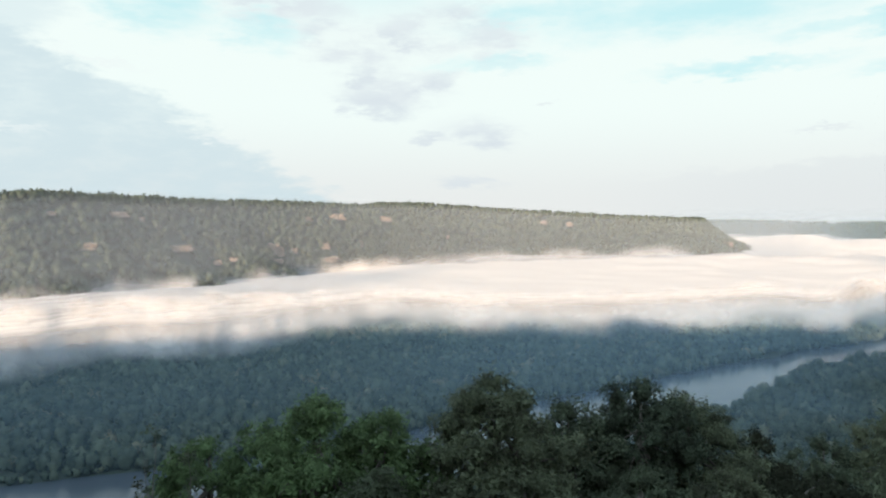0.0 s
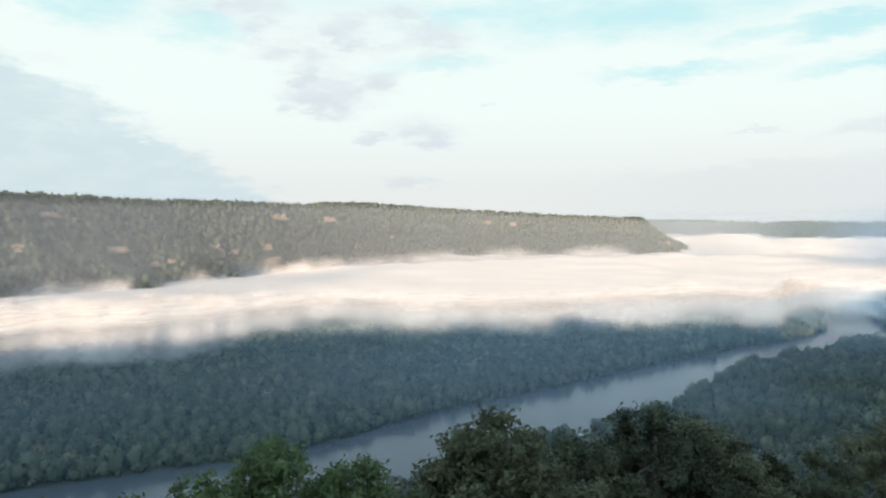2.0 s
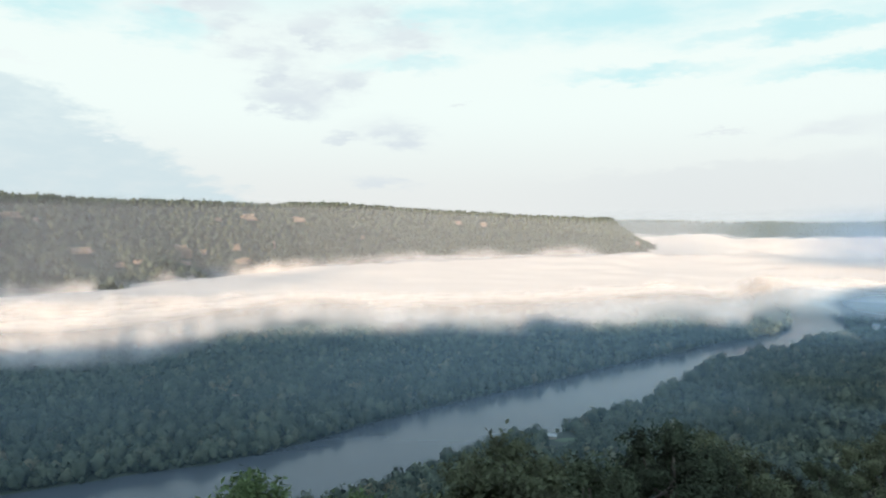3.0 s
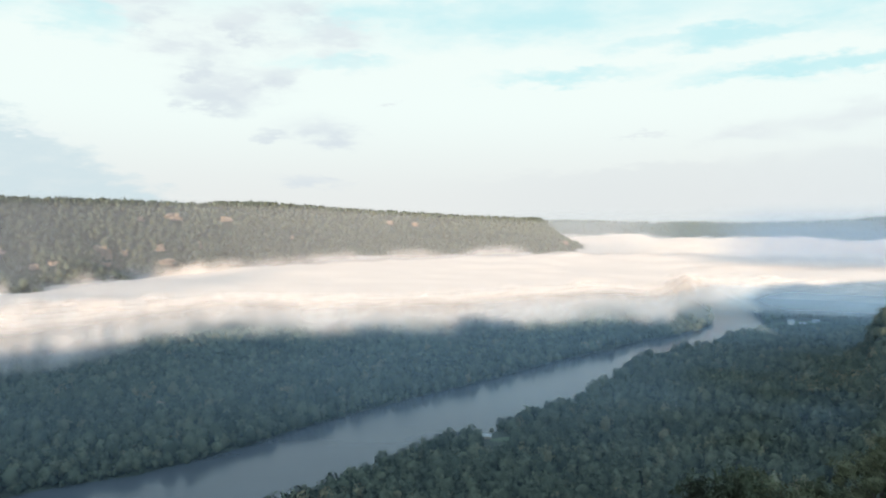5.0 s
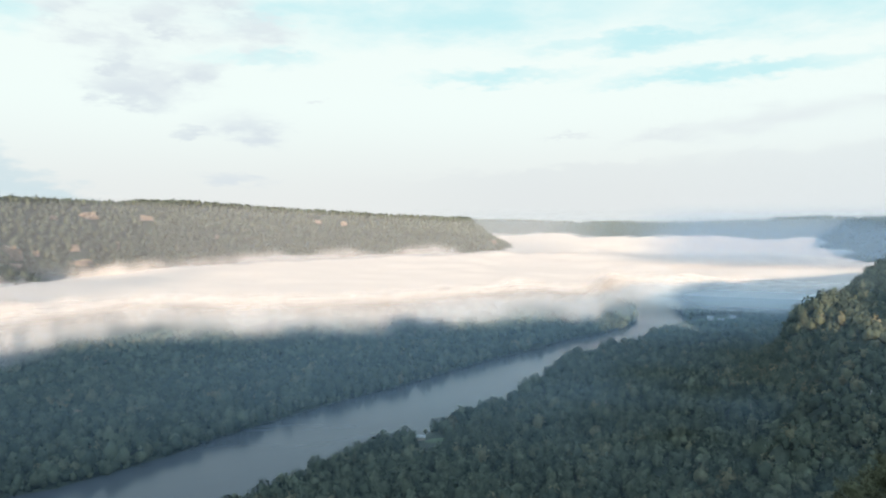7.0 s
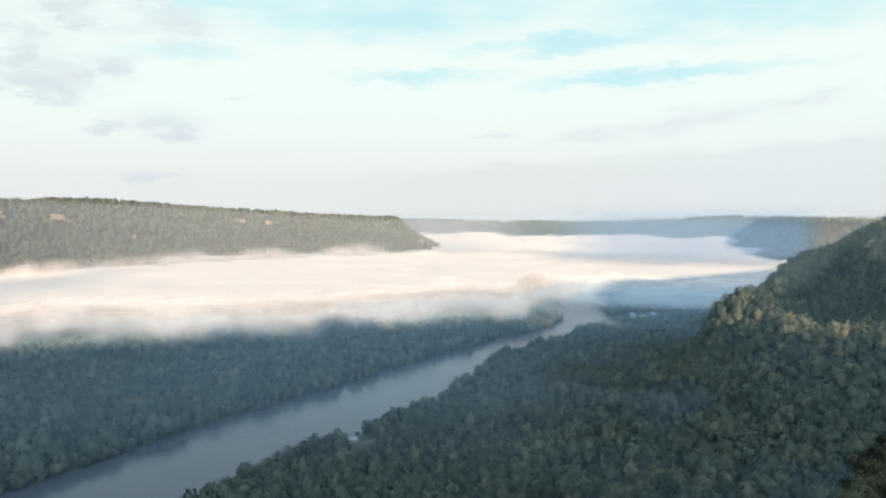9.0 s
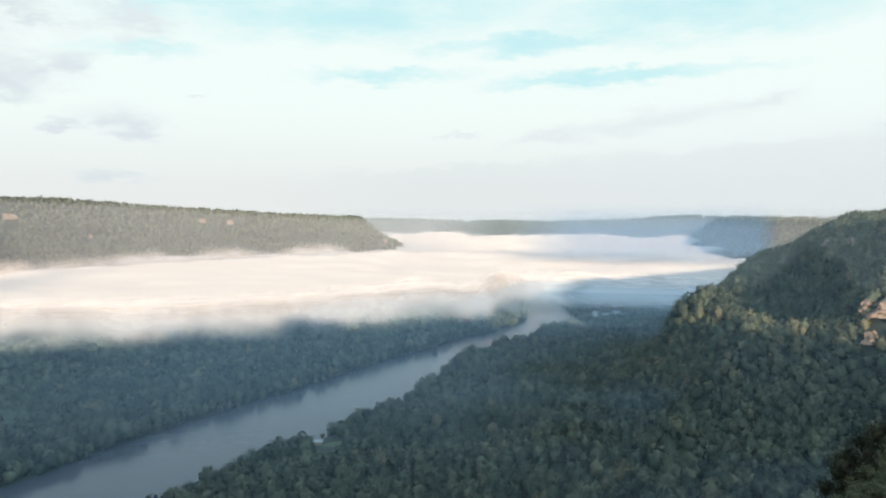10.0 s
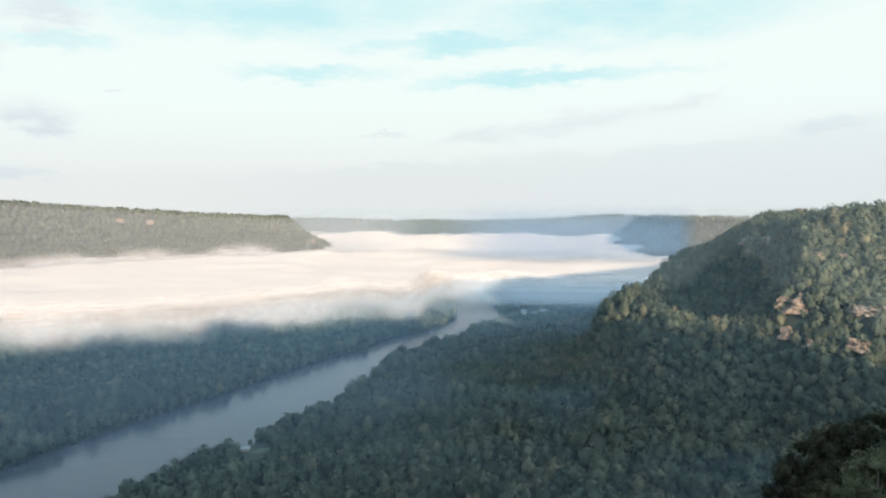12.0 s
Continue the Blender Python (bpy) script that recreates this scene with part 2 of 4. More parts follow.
# Veil colours: aerial haze, plus shade and sunlight painted before spur and fog end.
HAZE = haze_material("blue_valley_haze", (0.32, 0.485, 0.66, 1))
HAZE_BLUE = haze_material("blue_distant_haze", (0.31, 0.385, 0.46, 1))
VEIL_SPUR_SHADE = haze_material("deep_blue_shade_veil", (0.18, 0.29, 0.45, 1))
VEIL_SPUR_SUN = haze_material("spur_sunlight_veil", (0.40, 0.40, 0.40, 1))
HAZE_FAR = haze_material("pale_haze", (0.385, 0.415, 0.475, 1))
VEIL_FOG_SKYLIGHT = haze_material("fog_skylight_veil", (0.64, 0.75, 0.85, 1))

# ---- mesh helpers ----
rng = np.random.default_rng(7)


def mesh_from(name, verts, faces, mat, attrs=None, smooth=False):
    """verts (n, 3); faces: an array of quads or of triangles."""
    verts, faces = np.asarray(verts, np.float32), np.asarray(faces, np.int32)
    me = bpy.data.meshes.new(name)
    size = faces.shape[1]
    me.vertices.add(len(verts))
    me.vertices.foreach_set("co", verts.ravel())
    me.loops.add(faces.size)
    me.loops.foreach_set("vertex_index", faces.ravel())
    me.polygons.add(len(faces))
    me.polygons.foreach_set("loop_start", np.arange(0, faces.size, size, dtype=np.int32))
    me.polygons.foreach_set("loop_total", np.full(len(faces), size, np.int32))
    me.polygons.foreach_set("use_smooth", np.full(len(faces), smooth, bool))
    for key, values in (attrs or {}).items():
        values = np.asarray(values, np.float32)
        if values.ndim == 2:
            me.attributes.new(key, "FLOAT_VECTOR", "POINT").data.foreach_set("vector", values.ravel())
        else:
            me.attributes.new(key, "FLOAT", "POINT").data.foreach_set("value", values)
    me.update(calc_edges=True)
    me.materials.append(mat)
    return me


def part(name, me, parent=None, label=""):
    ob = new(name, me)
    if parent:
        ob.parent = parent
    return tagged(ob, label)


def value_noise(x, y, seed=0):
    """Smooth noise from -1 to 1 on a lattice of one unit."""
    x, y = np.asarray(x, float), np.asarray(y, float)
    xi, yi = np.floor(x), np.floor(y)
    fx, fy = x - xi, y - yi
    fx, fy = fx * fx * (3 - 2 * fx), fy * fy * (3 - 2 * fy)

    def h(a, b):
        v = np.sin(a * 127.1 + b * 311.7 + seed * 74.7) * 43758.5453
        return (v - np.floor(v)) * 2 - 1

    return (h(xi, yi) * (1 - fx) + h(xi + 1, yi) * fx) * (1 - fy) + (h(xi, yi + 1) * (1 - fx) + h(xi + 1, yi + 1) * fx) * fy


def fractal(x, y, seed=0, octaves=4):
    return sum(value_noise(x * 2 ** i, y * 2 ** i, seed + 3 * i) * 0.5 ** i for i in range(octaves))


def at(az, d):
    return d * math.sin(radians(az)), d * math.cos(radians(az))


# ---- the lie of the land ----
def near_line(x, y, line):
    """Distance to a polyline, its height there, and the side (positive: to the right of its direction)."""
    best, high, side = np.full(x.shape, 1e9), np.zeros(x.shape), np.zeros(x.shape)
    for (ax, ay, az), (bx, by, bz) in zip(line[:-1], line[1:]):
        ux, uy = bx - ax, by - ay
        n2 = ux * ux + uy * uy
        s = np.clip(((x - ax) * ux + (y - ay) * uy) / n2, 0, 1)
        d = np.hypot(x - ax - s * ux, y - ay - s * uy)
        cross = (x - ax) * uy - (y - ay) * ux
        closer = d < best
        best = np.where(closer, d, best)
        high = np.where(closer, az + s * (bz - az), high)
        side = np.where(closer, np.sign(cross), side)
    return best, high, side


def polar(rows):
    return [(*at(az, d), z) for az, d, z in rows]


# Heights behind the viewpoint are out of view, set to place the shadows.
RIM_HOME = [(-1500, -500, 262), (-500, -60, 232), (-150, 8, 218), (-45, 26, 183), (-14, 30, 184), (0, 33, 187), (30, 38, 184), (70, 10, 186), (150, -60, 190), (265, -105, 191), (310, -105, 174), (345, -95, 152), (390, -90, 138), (480, -60, 140), (600, 60, 165), (655, 190, 192)] + polar(
    [(64.5, 690, 198), (62, 672, 199), (60, 660, 201), (58, 650, 202), (55.8, 660, 203), (53.4, 700, 201), (52.0, 740, 197), (52.4, 830, 195)]) + [(900, 590, 198), (1290, 640, 208), (1800, 640, 208), (3200, 500, 205)]
HOME_FACE = [(0, 0), (25, 0.07), (60, 0.22), (90, 0.38), (125, 0.60), (165, 0.77), (230, 0.87), (330, 0.95), (450, 1.0)]   # how far down, by metres from the rim
RIM_LEFT = polar([(-75, 1800, 230), (-45, 1600, 231), (-31, 1560, 231), (-28, 1640, 238), (-24, 1760, 236), (-20.4, 1900, 234), (-16.5, 2080, 232), (-14, 2170, 236), (-10, 2320, 234),
                  (-6, 2480, 229), (-4.8, 2500, 237), (-1.1, 2650, 238), (2, 2740, 229), (5.1, 2800, 217), (9.5, 2850, 206), (13.7, 2950, 194), (17, 3050, 187), (19.0, 3120, 180), (19.6, 3400, 182), (17, 4300, 190)])
RIM_SPUR = [(4200, 1700, 195)] + polar([(60, 2450, 184), (53, 2450, 178), (51, 2850, 180), (49.4, 3300, 184), (47.5, 3900, 184), (44.5, 4700, 175)])
RIM_FAR = polar([(-30, 4700, 190), (10, 4650, 182), (19.6, 4600, 178), (24, 4600, 175), (28, 4600, 166), (31.8, 4600, 170), (33, 4600, 165), (37, 4600, 168), (41.4, 4550, 184), (45.5, 4550, 197), (48, 4550, 198), (54, 4600, 192), (60, 4600, 190), (80, 4700, 190)])
BANK_LEFT = [(-900, 430), (-330, 540), (-160, 606), (-122, 616), (-85, 641), (-42, 673), (10, 724), (64, 763), (132, 815), (208, 863), (254, 898), (304, 934), (357, 974), (414, 1006), (485, 1058), (560, 1109), (622, 1134), (705, 1184), (770, 1248), (822, 1325), (885, 1430), (1010, 1720), (1160, 2150), (1330, 2800)]
BANK_RIGHT = [(-900, 240), (-330, 380), (-100, 476), (-21, 513), (19, 538), (62, 576), (110, 620), (145, 642), (207, 681), (270, 721), (341, 761), (389, 838), (434, 894), (478, 948), (565, 971), (615, 971), (664, 1038), (738, 1106), (813, 1137), (872, 1208), (936, 1320), (984, 1424), (1110, 1720), (1270, 2150), (1500, 2800)]


def to_3(line):
    return [(x, y, 0.0) for x, y in line]


def cliff_fall(d, width, power):
    return 1 - (1 - np.clip(d / width, 0, 1)) ** power


def ground(x, y):
    """The height of the bare ground."""
    x, y = np.asarray(x, float), np.asarray(y, float)
    dl, _, sl = near_line(x, y, to_3(BANK_LEFT))
    dr, _, sr = near_line(x, y, to_3(BANK_RIGHT))
    outside = np.where(sl < 0, dl, np.where(sr > 0, dr, -np.minimum(dl, dr)))
    z = np.where(outside > 0, 1.2 + 7 * (1 - np.exp(-outside / 60.0)), -4.0 * np.clip(-outside / 8, 0, 1))
    outside = np.where(np.hypot(x, y) > 2500, 60.0, outside)
    rough = fractal(x / 160, y / 160, 1)
    z = z + np.where(outside > 0, 3.0 * rough * np.clip(outside / 120, 0, 1), 0)
    for line, side, width, power, back in ((RIM_HOME, 1, 450, None, 0.012), (RIM_LEFT, -1, 330, 1.7, -0.02), (RIM_SPUR, 1, 330, 1.7, 0.0), (RIM_FAR, -1, 500, 1.6, 0.0)):
        d, top, s = near_line(x, y, line)
        inside = (s == side)
        gully = 1 + (0.26 if power is None else 0.2) * fractal(x / 95, y / 95, 5) * np.clip(d / 60, 0, 1)
        fall = cliff_fall(d * gully, width, power) if power else np.interp(d * gully, *np.array(HOME_FACE).T)
        face = top + (2.0 - top) * fall
        plain = top + np.clip(d, 0, 900) * back + 2.5 * fractal(x / 90, y / 90, 9, 3) * np.clip(d / 80, 0, 1)
        land = np.where(inside, plain, face)
        z = np.where(outside > -2, np.maximum(z, np.where(inside | (d * gully < width), land, -10)), z)
    # on the headland: a rocky buttress, the cove beside it, a knoll on its nose and the hollow at its foot
    for az, far, along, across, high in ((54.9, 613, 35.5, 15.8, 23), (49.7, 684, 110, 53.6, -65), (45.7, 586, 25.6, 35.5, 45), (55.6, 486, 82, 70, -33)):
        cx, cy = at(az, far)
        ux, uy = math.sin(radians(az)), math.cos(radians(az))
        u, v = (x - cx) * ux + (y - cy) * uy, (x - cx) * uy - (y - cy) * ux
        z = z + high * np.exp(-(u / along) ** 2 - (v / across) ** 2)
    return z


def build_ground():
    az = np.concatenate([np.arange(-180, -36, 4.0), np.arange(-36, 68, 0.42), np.arange(68, 180.1, 4.0)])
    d = np.concatenate([[0.02], np.arange(2, 60, 3.0), np.arange(60, 900, 6.0), np.geomspace(900, 4950, 90)])
    a, r = np.meshgrid(np.radians(az), d, indexing="ij")
    x, y = r * np.sin(a), r * np.cos(a)
    z = ground(x, y)
    n, m = x.shape
    i, j = np.meshgrid(np.arange(n - 1), np.arange(m - 1), indexing="ij")
    q = np.stack([i * m + j, (i + 1) * m + j, (i + 1) * m + j + 1, i * m + j + 1], -1).reshape(-1, 4)
    me = mesh_from("ground", np.stack([x, y, z], -1).reshape(-1, 3), q, EARTH, smooth=True)
    tagged(new("ground", me), "wooded gorge ground rising from river to plateau", "ground", kind="structure")
    verts = [(-5200, -5200, 0), (5200, -5200, 0), (5200, 5200, 0), (-5200, 5200, 0)]
    river = mesh_from("river", verts, [(0, 1, 2, 3)], WATER)
    tagged(new("river", river), "calm grey-blue river between wooded banks", "river", kind="structure")


build_ground()


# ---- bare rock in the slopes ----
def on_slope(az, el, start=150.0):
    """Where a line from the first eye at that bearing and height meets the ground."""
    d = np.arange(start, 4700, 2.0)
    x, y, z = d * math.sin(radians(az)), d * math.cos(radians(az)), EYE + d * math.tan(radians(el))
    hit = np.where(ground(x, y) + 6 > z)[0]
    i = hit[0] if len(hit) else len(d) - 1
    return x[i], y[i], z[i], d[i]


def outcrop_arrays(r, w, h, depth):
    """A weathered sandstone face: ledges, joints and broken blocks, closed at the back."""
    nx, nz = max(10, int(w / 0.9)), max(8, int(h / 0.7))
    ux, uz = np.meshgrid(np.linspace(-0.5, 0.5, nx), np.linspace(0, 1, nz), indexing="ij")
    seed = r.integers(0, 999)
    beds = np.cumsum(r.uniform(0.5, 1.5, 6))
    ledge = r.uniform(0, 0.35, 7)[np.searchsorted(beds / beds[-1], uz.ravel()).reshape(uz.shape)]
    crack = np.floor(ux * w / 5.0 + 0.6 * value_noise(ux * 9, uz * 3, seed))
    block = 0.6 * value_noise(crack * 1.7, np.floor(uz * 4) * 2.3, seed + 5)
    out = depth * (0.55 + 0.3 * fractal(ux * w / 9, uz * h / 9, seed) + ledge * 0.8 + block - 0.45 * uz - 0.9 * (2 * np.abs(ux)) ** 6)
    top = h * (0.80 + 0.13 * value_noise(np.floor(ux * 7.0) * 1.37, ux * 0 + 3.3, seed + 9) + 0.14 * value_noise(ux * 23, ux * 0, seed + 4)) * (1 - 0.25 * (2 * np.abs(ux)) ** 6)
    front = np.stack([ux * w, -out, uz * top], -1)
    back = np.stack([ux * w * 0.9, np.full(ux.shape, depth * 0.9), uz * top * 0.92], -1)
    v = np.concatenate([front.reshape(-1, 3), back.reshape(-1, 3)])
    o = nx * nz
    f = []
    for i in range(nx - 1):
        for j in range(nz - 1):
            p = i * nz + j
            f += [(p, p + nz, p + nz + 1), (p, p + nz + 1, p + 1), (o + p, o + p + nz + 1, o + p + nz), (o + p, o + p + 1, o + p + nz + 1)]
        for j in (0, nz - 1):
            p = i * nz + j
            f += [(p, p + nz, o + p + nz), (p, o + p + nz, o + p)]
    for i in (0, nx - 1):
        for j in range(nz - 1):
            p = i * nz + j
            f += [(p, p + 1, o + p + 1), (p, o + p + 1, o + p)]
    return v, np.array(f)


CLEARINGS = [(880, 1172, 62), (930, 1200, 55), (176, 645, 17), (171, 622, 14), (165, 600, 10), (158, 615, 9), (180, 600, 9), (-130, 792, 6), (-128, 778, 6)]


def build_outcrops():
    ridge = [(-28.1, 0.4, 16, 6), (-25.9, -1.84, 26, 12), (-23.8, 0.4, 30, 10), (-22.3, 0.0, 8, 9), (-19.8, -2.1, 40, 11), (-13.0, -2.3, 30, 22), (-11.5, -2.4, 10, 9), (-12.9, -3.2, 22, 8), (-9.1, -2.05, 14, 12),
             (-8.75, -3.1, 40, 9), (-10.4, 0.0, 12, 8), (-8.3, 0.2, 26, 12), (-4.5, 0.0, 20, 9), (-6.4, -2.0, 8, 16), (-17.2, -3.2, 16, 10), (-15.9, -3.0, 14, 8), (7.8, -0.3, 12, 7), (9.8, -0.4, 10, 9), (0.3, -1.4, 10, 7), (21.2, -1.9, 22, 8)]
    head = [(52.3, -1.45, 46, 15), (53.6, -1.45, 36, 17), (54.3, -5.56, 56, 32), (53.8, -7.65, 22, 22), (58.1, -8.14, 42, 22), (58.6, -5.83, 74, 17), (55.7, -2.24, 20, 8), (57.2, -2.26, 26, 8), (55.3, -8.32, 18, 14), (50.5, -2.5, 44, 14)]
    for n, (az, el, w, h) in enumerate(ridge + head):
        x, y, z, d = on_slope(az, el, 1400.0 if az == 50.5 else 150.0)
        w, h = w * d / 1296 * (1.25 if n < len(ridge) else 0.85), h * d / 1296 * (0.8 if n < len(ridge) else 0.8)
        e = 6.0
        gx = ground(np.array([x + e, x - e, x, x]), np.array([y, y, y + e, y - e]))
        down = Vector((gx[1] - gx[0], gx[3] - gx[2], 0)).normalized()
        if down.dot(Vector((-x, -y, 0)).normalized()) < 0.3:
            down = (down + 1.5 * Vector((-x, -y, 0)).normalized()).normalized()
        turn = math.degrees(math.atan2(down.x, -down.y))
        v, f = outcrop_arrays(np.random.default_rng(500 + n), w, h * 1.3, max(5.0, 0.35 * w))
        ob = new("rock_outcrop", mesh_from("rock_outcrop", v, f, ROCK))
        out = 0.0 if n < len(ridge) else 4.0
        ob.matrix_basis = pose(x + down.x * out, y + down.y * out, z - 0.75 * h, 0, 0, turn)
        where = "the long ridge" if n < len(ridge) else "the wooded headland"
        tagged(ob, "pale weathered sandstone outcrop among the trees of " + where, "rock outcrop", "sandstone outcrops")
        if n < len(ridge):
            CLEARINGS.append((x + down.x * w * 0.15, y + down.y * w * 0.15, 0.42 * w + 1))
            CLEARINGS.append((x + down.x * (w * 0.3 + 6), y + down.y * (w * 0.3 + 6), 0.34 * w + 1.5))
        else:
            CLEARINGS.append((x + down.x * (w * 0.25 + 4), y + down.y * (w * 0.25 + 3), 0.2 * w + 1.5))


build_outcrops()


# ---- houses on the far bank, boathouse on the near bank ----
WHITE = simple("white_paint", (0.30, 0.31, 0.32, 1), (0.44, 0.44, 0.44, 1), 0.8, rough=0.6, bump=0.05)
METAL_ROOF = simple("pale_metal_roof", (0.20, 0.22, 0.23, 1), (0.32, 0.34, 0.34, 1), 0.5, rough=0.6, bump=0.05)
GREY_ROOF = simple("grey_shingle_roof", (0.22, 0.22, 0.23, 1), (0.32, 0.32, 0.32, 1), 1.5)
BROWN_ROOF = simple("brown_shingle_roof", (0.24, 0.17, 0.12, 1), (0.34, 0.25, 0.18, 1), 1.5)
DARK_GLASS = simple("dark_window_glass", (0.03, 0.035, 0.04, 1), (0.05, 0.055, 0.06, 1), 1.0, rough=0.1, bump=0.0)
WOOD = simple("weathered_boards", (0.26, 0.22, 0.18, 1), (0.36, 0.32, 0.27, 1), 1.2)
LAWN = simple("mown_grass", (0.055, 0.085, 0.045, 1), (0.08, 0.11, 0.06, 1), 0.25, bump=0.1)


def box_arrays(w, d, h, x=0.0, y=0.0, z=0.0):
    v = np.array([(sx * w / 2 + x, sy * d / 2 + y, sz * h + z) for sz in (0, 1) for sx, sy in ((-1, -1), (1, -1), (1, 1), (-1, 1))])
    q = [(0, 3, 2, 1), (4, 5, 6, 7), (0, 1, 5, 4), (1, 2, 6, 5), (2, 3, 7, 6), (3, 0, 4, 7)]
    return v, np.array([t for a, b, c, e in q for t in ((a, b, c), (a, c, e))])


def house(x, y, turn, w, d, h, rise, roof_mat, label, wall_mat=None):
    z = float(ground(np.array([x]), np.array([y]))[0])
    home = new("house")
    home.matrix_basis = pose(x, y, z - 0.2, 0, 0, turn)
    wall = part("wall", mesh_from("wall", *box_arrays(w, d, h), wall_mat or WHITE), home)
    gable = np.array([(sx * w / 2 * 0.998, sy * d / 2, h + up) for sx in (-1, 1) for sy, up in ((-1, 0), (1, 0), (0, rise))])
    part("gable", mesh_from("gable", gable, [(0, 2, 1), (3, 4, 5), (0, 3, 5), (0, 5, 2), (1, 5, 4), (1, 2, 5)], wall_mat or WHITE), home)
    for sy in (-1, 1):
        e, t = 0.5, 0.22
        a, b = Vector((0, sy * (d / 2 + e), h - rise * e / (d / 2))), Vector((0, 0, h + rise))
        lift = Vector((0, 0, t))
        v = [Vector((sx * (w / 2 + e), 0, 0)) + p for sx in (-1, 1) for p in (a + lift * 0.3, b + lift * 0.3, b + lift * 1.3, a + lift * 1.3)]
        q = [(0, 1, 2, 3), (4, 7, 6, 5), (0, 4, 5, 1), (1, 5, 6, 2), (2, 6, 7, 3), (3, 7, 4, 0)]
        part("roof", mesh_from("roof", v, q, roof_mat), home)
    count = max(2, int(w / 3.2))
    for i in range(count):
        wx = -w / 2 + (i + 0.5) * w / count
        if i == count // 2:
            part("door", mesh_from("door", *box_arrays(1.0, 0.12, 2.1, wx, -d / 2 - 0.04, 0.2), WOOD), wall)
        else:
            pane = part("window", mesh_from("window", *box_arrays(1.2, 0.1, 1.3, wx, -d / 2 - 0.03, 1.0), DARK_GLASS), wall)
            if h > 5:
                part("window", mesh_from("window", *box_arrays(1.2, 0.1, 1.3, wx, -d / 2 - 0.03, 3.8), DARK_GLASS), wall)
    return tagged(home, label, "house", "houses on the river bank")


def build_houses():
    house(898, 1186, -35, 11, 9, 7.5, 2.8, METAL_ROOF, "tall white two-storey house on the far river bank")
    house(913, 1174, -30, 13, 7, 3.2, 1.8, METAL_ROOF, "long low white house with a pale roof by the river")
    house(827, 1133, -25, 15, 7, 3.0, 1.8, METAL_ROOF, "low white boat shed with a pale metal roof")
    house(849, 1154, -40, 9, 7, 3.2, 2.0, GREY_ROOF, "small white cottage with a grey roof by the river")
    house(953, 1190, -30, 12, 8, 3.6, 2.2, METAL_ROOF, "white house with a pale roof among trees")
    house(970, 1182, -20, 9, 7, 3.2, 2.0, GREY_ROOF, "small white cottage with a grey roof by the river")
    house(936, 1178, -45, 8, 6, 3.0, 1.8, METAL_ROOF, "small white house with a pale metal roof")
    house(169, 642, -20, 9.5, 6.5, 3.0, 1.4, METAL_ROOF, "small white boathouse with a pale metal roof", WOOD)
    house(-130, 792, 10, 9, 7, 4.2, 2.4, BROWN_ROOF, "brown-roofed wooden house in a gap of the woods", WOOD)
    # the mown plot in front of the boathouse, and the plot by the houses
    for cx, cy, rx, ry in ((180, 630, 10, 7), (905, 1180, 60, 42)):
        a = np.linspace(0, 2 * np.pi, 40, endpoint=False)
        rings = [(cx + rx * k * np.cos(a) * (1 + 0.12 * np.sin(3 * a)), cy + ry * k * np.sin(a)) for k in (0.02, 0.35, 0.7, 1.0)]
        v = np.concatenate([np.stack([px, py, ground(px, py) + 0.35], -1) for px, py in rings])
        q = [(k * 40 + i, k * 40 + (i + 1) % 40, (k + 1) * 40 + (i + 1) % 40, (k + 1) * 40 + i) for k in range(3) for i in range(40)]
        tagged(new("lawn", mesh_from("lawn", v, q, LAWN, smooth=True)), "mown green lawn on the river bank", "lawn", kind="structure")


build_houses()


# ---- trees ----
def icosphere(sub):
    bm = bmesh.new()
    bmesh.ops.create_icosphere(bm, subdivisions=sub, radius=1)
    v = np.array([p.co[:] for p in bm.verts])
    f = np.array([[p.index for p in q.verts] for q in bm.faces])
    bm.free()
    return v, f


ICO = {1: icosphere(1), 2: icosphere(2), 3: icosphere(3)}


